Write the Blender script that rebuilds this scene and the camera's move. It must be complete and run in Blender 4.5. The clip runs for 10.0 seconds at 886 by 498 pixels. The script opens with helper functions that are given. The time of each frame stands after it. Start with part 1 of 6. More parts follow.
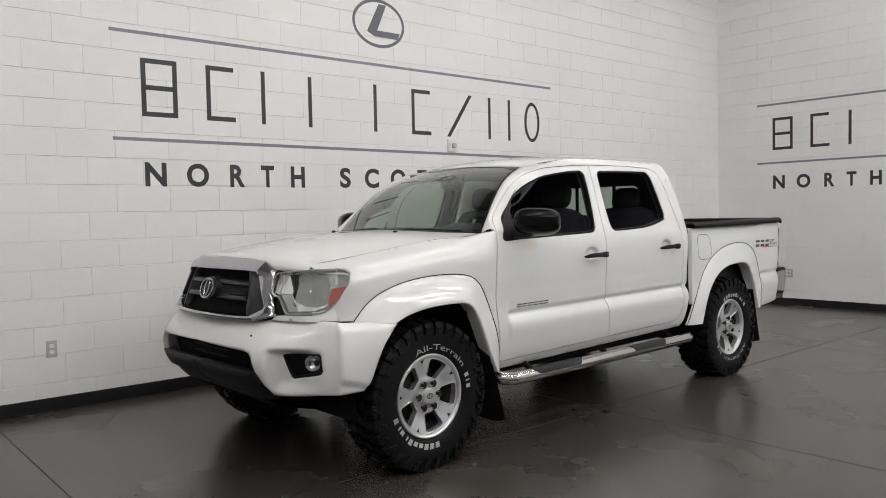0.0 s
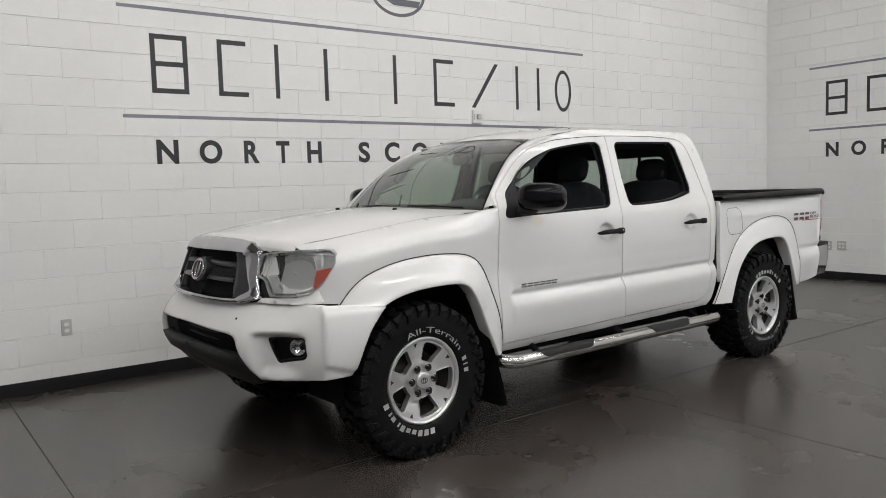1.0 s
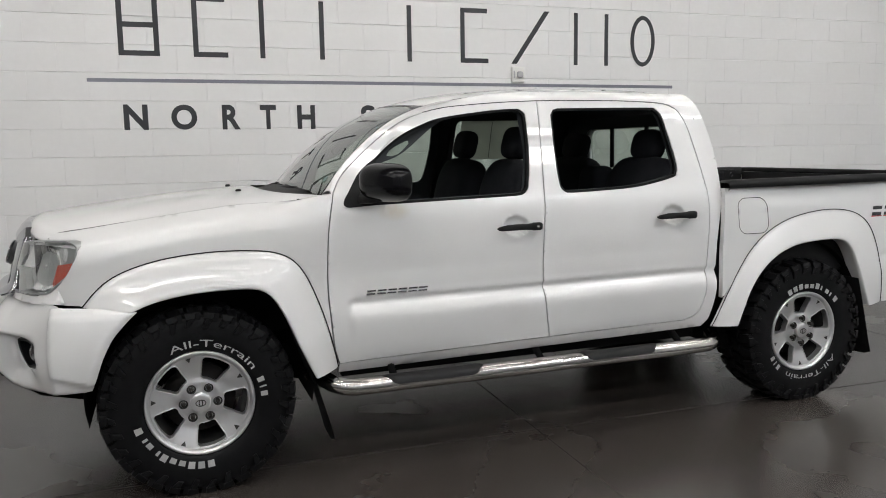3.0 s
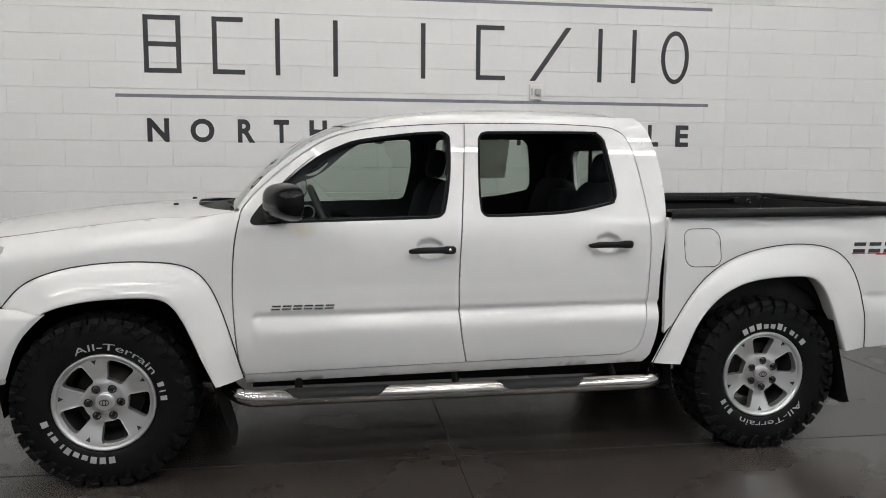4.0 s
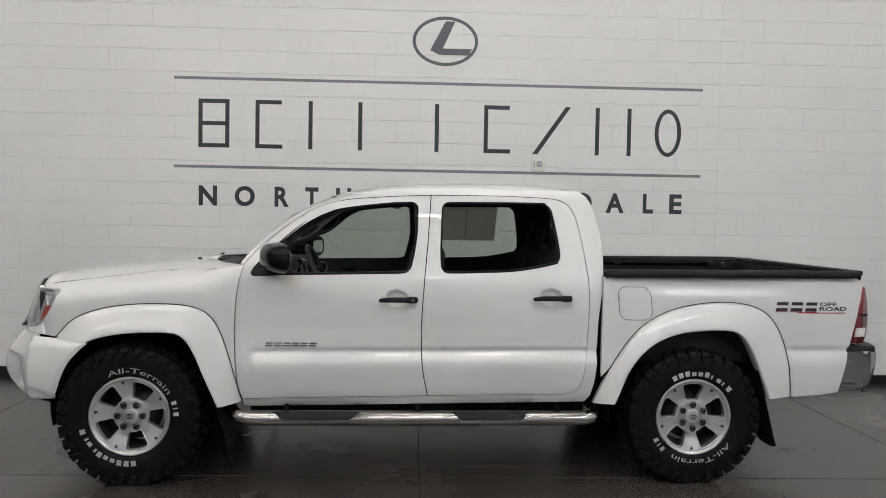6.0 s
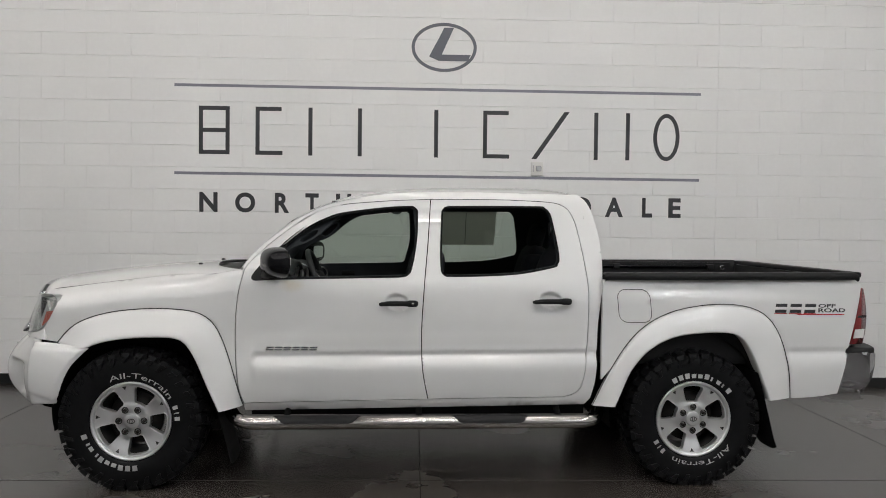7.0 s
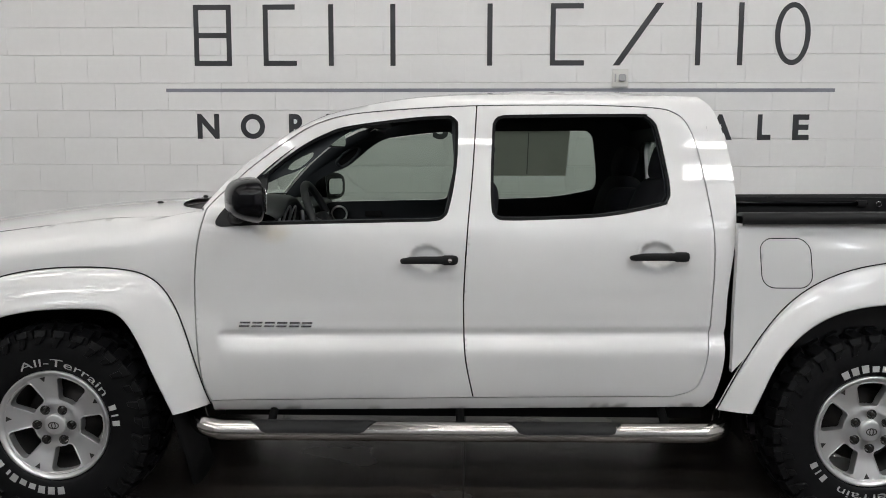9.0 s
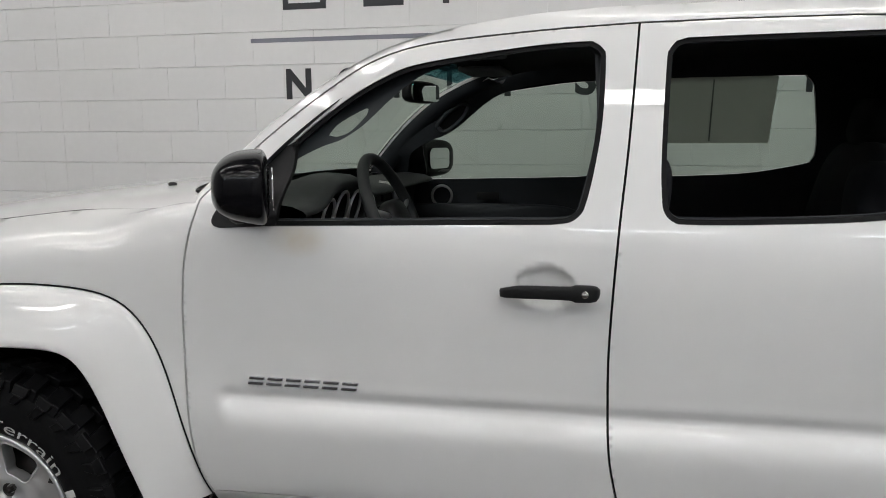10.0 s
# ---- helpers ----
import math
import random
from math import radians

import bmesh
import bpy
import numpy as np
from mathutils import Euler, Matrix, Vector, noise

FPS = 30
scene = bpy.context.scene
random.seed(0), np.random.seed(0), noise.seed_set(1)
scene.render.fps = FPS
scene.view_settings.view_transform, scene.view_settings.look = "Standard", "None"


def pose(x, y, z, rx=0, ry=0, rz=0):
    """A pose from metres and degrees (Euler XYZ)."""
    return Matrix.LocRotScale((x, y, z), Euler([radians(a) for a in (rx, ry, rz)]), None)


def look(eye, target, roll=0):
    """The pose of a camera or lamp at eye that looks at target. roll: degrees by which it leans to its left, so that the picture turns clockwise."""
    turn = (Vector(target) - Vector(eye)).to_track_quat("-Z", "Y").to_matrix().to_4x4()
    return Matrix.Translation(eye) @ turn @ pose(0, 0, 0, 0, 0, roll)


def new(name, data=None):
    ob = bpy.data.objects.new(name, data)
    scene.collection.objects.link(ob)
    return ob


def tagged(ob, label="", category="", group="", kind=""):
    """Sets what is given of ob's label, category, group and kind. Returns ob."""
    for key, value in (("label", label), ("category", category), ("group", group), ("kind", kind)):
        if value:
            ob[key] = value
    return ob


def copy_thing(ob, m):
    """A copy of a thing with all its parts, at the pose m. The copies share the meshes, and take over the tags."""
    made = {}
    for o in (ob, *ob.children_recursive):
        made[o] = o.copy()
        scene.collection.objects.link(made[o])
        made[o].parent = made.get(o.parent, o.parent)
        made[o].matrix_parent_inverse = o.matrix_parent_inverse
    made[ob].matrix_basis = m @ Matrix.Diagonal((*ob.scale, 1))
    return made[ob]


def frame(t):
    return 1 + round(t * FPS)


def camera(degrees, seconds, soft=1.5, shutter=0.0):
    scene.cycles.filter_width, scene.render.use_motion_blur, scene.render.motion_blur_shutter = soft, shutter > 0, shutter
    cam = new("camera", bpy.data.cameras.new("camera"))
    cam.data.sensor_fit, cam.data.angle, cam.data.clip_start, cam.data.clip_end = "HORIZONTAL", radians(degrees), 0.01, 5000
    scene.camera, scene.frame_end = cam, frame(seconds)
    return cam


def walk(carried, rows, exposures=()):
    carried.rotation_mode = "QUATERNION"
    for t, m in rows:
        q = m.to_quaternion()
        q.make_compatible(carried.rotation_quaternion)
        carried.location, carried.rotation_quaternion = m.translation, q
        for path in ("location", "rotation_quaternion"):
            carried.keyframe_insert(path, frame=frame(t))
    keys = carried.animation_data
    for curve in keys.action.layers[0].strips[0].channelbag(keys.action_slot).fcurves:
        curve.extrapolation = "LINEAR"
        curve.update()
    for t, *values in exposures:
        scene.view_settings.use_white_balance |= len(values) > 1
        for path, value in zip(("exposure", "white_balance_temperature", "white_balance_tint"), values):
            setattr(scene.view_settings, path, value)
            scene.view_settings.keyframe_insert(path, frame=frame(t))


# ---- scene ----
cam = camera(59.9, 10.0, soft=0.95)
PATH = [
    (0, (-2.56, -3.113, 1.346), (-1.258, -1.597, 1.257), -1.2),
    (0.5, (-2.497, -3.109, 1.343), (-1.238, -1.559, 1.224), -1.5),
    (1, (-2.184, -3.169, 1.367), (-1.003, -1.563, 1.207), -1.8),
    (1.5, (-1.711, -3.168, 1.386), (-0.626, -1.501, 1.177), -1.9),
    (2, (-1.165, -3.203, 1.417), (-0.201, -1.466, 1.181), -1.7),
    (2.5, (-0.577, -3.259, 1.417), (0.225, -1.444, 1.165), -1.4),
    (4, (1.026, -3.54, 1.488), (1.309, -1.574, 1.257), 0.4),
    (4.5, (1.4, -3.846, 1.512), (1.564, -1.862, 1.314), 0.9),
    (5, (1.496, -4.111, 1.539), (1.599, -2.12, 1.381), 1.2),
    (5.5, (1.564, -4.286, 1.538), (1.646, -2.291, 1.427), 1.2),
    (7, (1.58, -4.355, 1.509), (1.655, -2.357, 1.449), 0.7),
    (7.5, (1.577, -4.323, 1.511), (1.655, -2.326, 1.429), 0.5),
    (8, (1.576, -4.008, 1.494), (1.648, -2.013, 1.372), 0.5),
    (8.5, (1.648, -3.482, 1.448), (1.672, -1.489, 1.275), 0.4),
    (9, (1.666, -2.905, 1.433), (1.587, -0.919, 1.212), 0.2),
    (9.5, (1.683, -2.26, 1.418), (1.416, -0.295, 1.159), -0.15),
    (10, (1.656, -1.648, 1.422), (1.198, 0.274, 1.115), -0.25),
]
# seconds, stops, kelvin, tint
EXPOSURES = [(0, 0.11, 6600, 10), (1, 0.09, 6580, 10), (1.5, 0.15, 6540, 10), (2.2, 0.14, 6530, 10), (4, 0.0, 6530, 10), (5, -0.08, 6590, 10), (5.5, -0.12, 6610, 10), (7.2, -0.15, 6600, 10), (8, -0.09, 6550, 10), (9, -0.04, 6500, 10), (9.5, -0.08, 6450, 10), (10, -0.09, 6490, 10)]
walk(cam, [(t, look(eye, target, roll)) for t, eye, target, roll in PATH], exposures=EXPOSURES)

# ---- light ----
world = bpy.data.worlds.new("world")
scene.world = world
world.use_nodes = True
world.node_tree.nodes["Background"].inputs[0].default_value = (0.75, 0.8, 0.9, 1)
world.node_tree.nodes["Background"].inputs[1].default_value = 0.05
LAMP_POWER = 24.0

# ---- materials ----


def node_mat(name, base, rough=0.5, metal=0.0, coat=0.0, coat_rough=0.03, vary=0.0, vary_scale=3.0, fine=0.0, fine_scale=60.0,
             bump=0.0, bump_scale=40.0, rough_vary=0.0, random_piece=0.0, spec=0.5, detail=6.0):
    """A principled material with colour variation at two scales, roughness variation and a fine bump."""
    m = bpy.data.materials.new(name)
    m.use_nodes = True
    nt = m.node_tree
    b = nt.nodes["Principled BSDF"]
    b.inputs["Base Color"].default_value = (*base, 1)
    b.inputs["Roughness"].default_value = rough
    b.inputs["Metallic"].default_value = metal
    b.inputs["Specular IOR Level"].default_value = spec
    b.inputs["Coat Weight"].default_value = coat
    b.inputs["Coat Roughness"].default_value = coat_rough
    link = nt.links.new
    tc = nt.nodes.new("ShaderNodeTexCoord")
    if vary or fine or random_piece:
        value = None

        def add(sock, amount):
            nonlocal value
            mr = nt.nodes.new("ShaderNodeMapRange")
            mr.inputs["From Min"].default_value, mr.inputs["From Max"].default_value = 0.3, 0.7
            if sock.node.type == "OBJECT_INFO":
                mr.inputs["From Min"].default_value, mr.inputs["From Max"].default_value = 0.0, 1.0
            mr.inputs["To Min"].default_value, mr.inputs["To Max"].default_value = 1 - amount, 1 + amount
            link(sock, mr.inputs["Value"])
            if value is None:
                value = mr.outputs[0]
            else:
                mu = nt.nodes.new("ShaderNodeMath")
                mu.operation = "MULTIPLY"
                link(value, mu.inputs[0])
                link(mr.outputs[0], mu.inputs[1])
                value = mu.outputs[0]
        geo = nt.nodes.new("ShaderNodeNewGeometry")
        for amount, sc in ((vary, vary_scale), (fine, fine_scale)):
            if amount:
                n = nt.nodes.new("ShaderNodeTexNoise")
                n.inputs["Scale"].default_value, n.inputs["Detail"].default_value = sc, detail
                link(geo.outputs["Position"], n.inputs["Vector"])
                add(n.outputs["Fac"], amount)
        if random_piece:
            oi = nt.nodes.new("ShaderNodeObjectInfo")
            add(oi.outputs["Random"], random_piece)
        vm = nt.nodes.new("ShaderNodeVectorMath")
        vm.operation = "SCALE"
        vm.inputs[0].default_value = base
        link(value, vm.inputs["Scale"])
        link(vm.outputs[0], b.inputs["Base Color"])
    if rough_vary:
        geo2 = nt.nodes.new("ShaderNodeNewGeometry")
        n = nt.nodes.new("ShaderNodeTexNoise")
        n.inputs["Scale"].default_value, n.inputs["Detail"].default_value = vary_scale * 1.7, 5
        link(geo2.outputs["Position"], n.inputs["Vector"])
        mr = nt.nodes.new("ShaderNodeMapRange")
        mr.inputs["From Min"].default_value, mr.inputs["From Max"].default_value = 0.3, 0.7
        mr.inputs["To Min"].default_value, mr.inputs["To Max"].default_value = rough - rough_vary, rough + rough_vary
        link(n.outputs["Fac"], mr.inputs["Value"])
        link(mr.outputs[0], b.inputs["Roughness"])
    if bump:
        geo3 = nt.nodes.new("ShaderNodeNewGeometry")
        n = nt.nodes.new("ShaderNodeTexNoise")
        n.inputs["Scale"].default_value, n.inputs["Detail"].default_value = bump_scale, 4
        link(geo3.outputs["Position"], n.inputs["Vector"])
        bp = nt.nodes.new("ShaderNodeBump")
        bp.inputs["Strength"].default_value, bp.inputs["Distance"].default_value = 0.6, bump
        link(n.outputs["Fac"], bp.inputs["Height"])
        link(bp.outputs["Normal"], b.inputs["Normal"])
    return m


def glow_mat(name, colour, strength):
    m = node_mat(name, (0.9, 0.9, 0.9), 0.4)
    b = m.node_tree.nodes["Principled BSDF"]
    b.inputs["Emission Color"].default_value = (*colour, 1)
    b.inputs["Emission Strength"].default_value = strength
    return m


def glass_mat(name, tint, rough=0.0, gloss=0.08):
    """Thin glass: a tinted clear pane with a sharp reflection."""
    m = bpy.data.materials.new(name)
    m.use_nodes = True
    nt = m.node_tree
    nt.nodes.clear()
    out = nt.nodes.new("ShaderNodeOutputMaterial")
    mix = nt.nodes.new("ShaderNodeMixShader")
    tr = nt.nodes.new("ShaderNodeBsdfTransparent")
    tr.inputs[0].default_value = (*tint, 1)
    gl = nt.nodes.new("ShaderNodeBsdfGlossy")
    gl.inputs["Color"].default_value = (1, 1, 1, 1)
    gl.inputs["Roughness"].default_value = rough
    lw = nt.nodes.new("ShaderNodeLayerWeight")
    lw.inputs["Blend"].default_value = 0.5
    pw, ma = nt.nodes.new("ShaderNodeMath"), nt.nodes.new("ShaderNodeMath")
    pw.operation, ma.operation = "POWER", "MULTIPLY_ADD"
    pw.inputs[1].default_value = 4.0
    ma.inputs[1].default_value, ma.inputs[2].default_value = 0.9, gloss
    nt.links.new(lw.outputs["Facing"], pw.inputs[0])
    nt.links.new(pw.outputs[0], ma.inputs[0])
    nt.links.new(ma.outputs[0], mix.inputs[0])
    nt.links.new(tr.outputs[0], mix.inputs[1])
    nt.links.new(gl.outputs[0], mix.inputs[2])
    nt.links.new(mix.outputs[0], out.inputs[0])
    return m


M_WALL = node_mat("painted_block", (0.755, 0.75, 0.742), 0.5, vary=0.02, vary_scale=1.3, fine=0.012, fine_scale=25, bump=0.0012, bump_scale=140, random_piece=0.012)
M_JOINT = node_mat("painted_mortar", (0.72, 0.715, 0.705), 0.6, vary=0.03, vary_scale=4, bump=0.001, bump_scale=200)
# grey of the unseen walls, set by how much light they bounce back
M_REAR = node_mat("grey_wall_paint", (0.42, 0.42, 0.425), 0.7, vary=0.05)
M_CEIL = node_mat("ceiling_paint", (0.30, 0.30, 0.30), 0.8, vary=0.05)
M_BASE = node_mat("black_rubber_base", (0.007, 0.007, 0.008), 0.5, vary=0.1, bump=0.0004, spec=0.2)
M_INK = node_mat("black_sign_paint", (0.022, 0.023, 0.027), 0.5, vary=0.12, vary_scale=6, bump=0.0008, bump_scale=140)
M_GREYINK = node_mat("grey_sign_paint", (0.19, 0.195, 0.23), 0.5, vary=0.06, vary_scale=6, bump=0.0008, bump_scale=140)
M_EMBLEM = node_mat("dark_grey_sign_paint", (0.10, 0.105, 0.125), 0.5, vary=0.06, vary_scale=6, bump=0.0008, bump_scale=140)
M_OFFWHITE = node_mat("off_white_plastic", (0.7, 0.69, 0.66), 0.35, vary=0.02)
M_GREYPLATE = node_mat("grey_outlet_plate", (0.42, 0.42, 0.42), 0.35, vary=0.03)
M_PAINT = node_mat("white_car_paint", (0.74, 0.735, 0.725), 0.4, coat=1.0, coat_rough=0.012, vary=0.006, vary_scale=2)
M_BLACK = node_mat("black_textured_plastic", (0.009, 0.009, 0.0095), 0.55, spec=0.25, vary=0.08, bump=0.0003, bump_scale=500)
M_GLOSSBLACK = node_mat("gloss_black_plastic", (0.003, 0.003, 0.004), 0.17, spec=0.2)
M_RUBBER = node_mat("tyre_rubber", (0.0036, 0.0037, 0.0042), 0.50, vary=0.2, vary_scale=18, bump=0.0006, bump_scale=250, rough_vary=0.08, spec=0.20)
M_SEAL = node_mat("black_rubber_seal", (0.006, 0.006, 0.0065), 0.6, spec=0.15)
M_CHROME = node_mat("chrome", (0.50, 0.50, 0.52), 0.09, metal=1.0, rough_vary=0.03)
M_STEEL = node_mat("polished_stainless_steel", (0.46, 0.44, 0.42), 0.16, metal=1.0, rough_vary=0.05, vary=0.03)
M_ALLOY = node_mat("silver_alloy", (0.70, 0.70, 0.70), 0.33, metal=0.82, coat=0.4, rough_vary=0.04)
# inner alloy and brake iron are darkened: the openings' shade is in their colour
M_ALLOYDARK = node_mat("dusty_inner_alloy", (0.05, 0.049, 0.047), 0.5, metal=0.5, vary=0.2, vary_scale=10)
M_IRON = node_mat("rusty_brake_iron", (0.035, 0.031, 0.029), 0.55, metal=0.6, vary=0.25, vary_scale=12)
M_UNDER = node_mat("dark_underbody", (0.005, 0.005, 0.005), 0.8, spec=0.1, vary=0.2)
M_LETTER = node_mat("white_raised_lettering", (0.44, 0.44, 0.43), 0.6, vary=0.05, vary_scale=20)
M_LENS = glass_mat("clear_lamp_lens", (0.93, 0.94, 0.94), 0.02)
M_AMBER = node_mat("amber_lens", (0.38, 0.040, 0.012), 0.12, coat=1.0)
M_RED = node_mat("red_lens", (0.17, 0.010, 0.012), 0.1, coat=1.0)
M_GLASS = glass_mat("green_tinted_glass", (0.56, 0.65, 0.575))
M_SIDEGLASS = glass_mat("grey_tinted_glass", (0.385, 0.45, 0.40))
M_SHADE = glass_mat("blue_green_shade_band", (0.16, 0.42, 0.50), gloss=0.0)
M_MIRROR = node_mat("mirror_glass", (0.85, 0.86, 0.86), 0.01, metal=1.0)
M_SEAT = node_mat("charcoal_seat_fabric", (0.020, 0.021, 0.025), 0.9, spec=0.2, vary=0.15, vary_scale=12, bump=0.0008, bump_scale=600)
M_DASH = node_mat("dark_dashboard_plastic", (0.028, 0.030, 0.030), 0.55, spec=0.3, vary=0.08, bump=0.0003, bump_scale=600)
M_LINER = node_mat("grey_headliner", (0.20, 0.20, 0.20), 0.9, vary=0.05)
M_SILVER = node_mat("satin_silver_trim", (0.5, 0.5, 0.5), 0.3, metal=0.7)
M_BRIGHT = node_mat("bright_lamp_reflector", (0.92, 0.92, 0.90), 0.20, metal=0.7)
M_LAMPRIM = node_mat("grey_lamp_plastic", (0.36, 0.37, 0.36), 0.35, metal=0.3, vary=0.05)
M_SCREEN = node_mat("grey_display_glass", (0.22, 0.24, 0.26), 0.15, coat=0.5)
M_DECALRED = node_mat("red_decal", (0.45, 0.02, 0.03), 0.4)
M_DECAL = node_mat("dark_decal", (0.03, 0.03, 0.034), 0.35)


def sheet_mat():
    """Paper that lets some light through."""
    m = node_mat("window_sheet_paper", (0.30, 0.30, 0.28), 0.8, vary=0.06)
    nt = m.node_tree
    b, out = nt.nodes["Principled BSDF"], nt.nodes["Material Output"]
    mix, tr = nt.nodes.new("ShaderNodeMixShader"), nt.nodes.new("ShaderNodeBsdfTranslucent")
    tr.inputs[0].default_value = (0.58, 0.58, 0.53, 1)
    mix.inputs[0].default_value = 0.6
    nt.links.new(b.outputs[0], mix.inputs[1])
    nt.links.new(tr.outputs[0], mix.inputs[2])
    nt.links.new(mix.outputs[0], out.inputs[0])
    return m


def stained_paint():
    """The door's white paint with a faint rusty run under the mirror."""
    m = M_PAINT.copy()
    m.name = "stained_white_car_paint"
    nt = m.node_tree
    b = nt.nodes["Principled BSDF"]
    tc, mp, n, ln = (nt.nodes.new("ShaderNode" + k) for k in ("TexCoord", "Mapping", "TexNoise", "VectorMath"))
    mp.vector_type = "POINT"
    mp.inputs["Location"].default_value = (-0.880 / 0.085, 0, -1.160 / 0.050)
    mp.inputs["Scale"].default_value = (1 / 0.085, 0, 1 / 0.050)
    ln.operation = "LENGTH"
    n.inputs["Scale"].default_value, n.inputs["Detail"].default_value = 22, 4
    fade, mul, mix = nt.nodes.new("ShaderNodeMapRange"), nt.nodes.new("ShaderNodeMath"), nt.nodes.new("ShaderNodeMix")
    fade.inputs["From Min"].default_value, fade.inputs["From Max"].default_value = 1.0, 0.1
    fade.inputs["To Max"].default_value = 0.75
    mul.operation, mix.data_type = "MULTIPLY", "RGBA"
    nt.links.new(tc.outputs["Object"], mp.inputs["Vector"])
    nt.links.new(mp.outputs[0], ln.inputs[0])
    nt.links.new(ln.outputs["Value"], fade.inputs["Value"])
    nt.links.new(tc.outputs["Object"], n.inputs["Vector"])
    nt.links.new(fade.outputs[0], mul.inputs[0])
    nt.links.new(n.outputs["Fac"], mul.inputs[1])
    nt.links.new(mul.outputs[0], mix.inputs[0])
    nt.links.new(b.inputs["Base Color"].links[0].from_socket, mix.inputs[6])
    mix.inputs[7].default_value = (0.62, 0.50, 0.30, 1)
    nt.links.new(mix.outputs[2], b.inputs["Base Color"])
    return m


M_DOORPAINT = stained_paint()
M_STICKER = sheet_mat()
M_SHEETFOLD = node_mat("sheet_fold_shade", (0.16, 0.16, 0.15), 0.8)
M_COOLLAMP = glow_mat("cool_led_diffuser", (0.86, 0.93, 1.0), LAMP_POWER)
M_LAMP = glow_mat("led_diffuser", (1.0, 0.976, 0.950), LAMP_POWER)


def floor_mat():
    """Polished concrete: cloudy grey to brown, with pale scuffs and specks."""
    m = node_mat("polished_grey_concrete", (0.046, 0.0395, 0.036), 0.27, vary=0.08, vary_scale=0.6, fine=0.04, fine_scale=9, rough_vary=0.01, spec=0.5)
    nt = m.node_tree
    b = nt.nodes["Principled BSDF"]
    b.inputs["IOR"].default_value = 1.75
    geo = nt.nodes.new("ShaderNodeNewGeometry")

    def mask(scale, lo, hi, stretch=(1, 1, 1), detail=4.0):
        mp = nt.nodes.new("ShaderNodeMapping")
        mp.inputs["Scale"].default_value = stretch
        mp.inputs["Rotation"].default_value = (0, 0, 0.5)
        n = nt.nodes.new("ShaderNodeTexNoise")
        n.inputs["Scale"].default_value, n.inputs["Detail"].default_value = scale, detail
        r = nt.nodes.new("ShaderNodeMapRange")
        r.inputs["From Min"].default_value, r.inputs["From Max"].default_value = lo, hi
        nt.links.new(geo.outputs["Position"], mp.inputs["Vector"])
        nt.links.new(mp.outputs[0], n.inputs["Vector"])
        nt.links.new(n.outputs["Fac"], r.inputs["Value"])
        return r.outputs[0]

    def product(a, c):
        mu = nt.nodes.new("ShaderNodeMath")
        mu.operation = "MULTIPLY"
        nt.links.new(a, mu.inputs[0])
        nt.links.new(c, mu.inputs[1])
        return mu.outputs[0]
    col = b.inputs["Base Color"].links[0].from_socket
    for fac, colour in ((mask(1.7, 0.25, 0.85), (0.052, 0.0425, 0.036, 1)),
                        (product(mask(70, 0.74, 0.80, detail=1.0), mask(2.2, 0.46, 0.70)), (0.30, 0.29, 0.28, 1))):
        mix = nt.nodes.new("ShaderNodeMix")
        mix.data_type = "RGBA"
        nt.links.new(fac, mix.inputs[0])
        nt.links.new(col, mix.inputs[6])
        mix.inputs[7].default_value = colour
        col = mix.outputs[2]
    nt.links.new(col, b.inputs["Base Color"])
    return m


M_FLOOR = floor_mat()
M_FLOORJOINT = node_mat("dark_floor_joint", (0.03, 0.028, 0.026), 0.7)

# ---- building helpers ----


def mesh_ob(name, bm, material, parent=None, label="", smooth=True):
    me = bpy.data.meshes.new(name)
    bmesh.ops.recalc_face_normals(bm, faces=bm.faces)
    bm.to_mesh(me)
    bm.free()
    for p in me.polygons:
        p.use_smooth = smooth
    me.materials.append(material)
    ob = new(name, me)
    if parent is not None:
        ob.parent = parent
    if label:
        ob["label"] = label
    return ob


def part(name, bm, material, parent, label="", smooth=True):
    return mesh_ob(name, bm, material, parent, label, smooth)


def thing(name, label, category, group="", at=None):
    ob = new(name)
    ob.empty_display_size = 0.1
    if at is not None:
        ob.matrix_basis = at
    return tagged(ob, label, category, group)


def box(bm, x0, x1, y0, y1, z0, z1, bevel=0.0, seg=2):
    """Adds a box, with rounded edges where bevel is given."""
    vs = [bm.verts.new((x, y, z)) for x in (x0, x1) for y in (y0, y1) for z in (z0, z1)]
    idx = ((0, 1, 3, 2), (4, 6, 7, 5), (0, 4, 5, 1), (2, 3, 7, 6), (0, 2, 6, 4), (1, 5, 7, 3))
    fs = [bm.faces.new([vs[i] for i in f]) for f in idx]
    if bevel:
        es = list({e for f in fs for e in f.edges})
        bmesh.ops.bevel(bm, geom=es, offset=bevel, segments=seg, affect="EDGES", profile=0.6)
    return bm


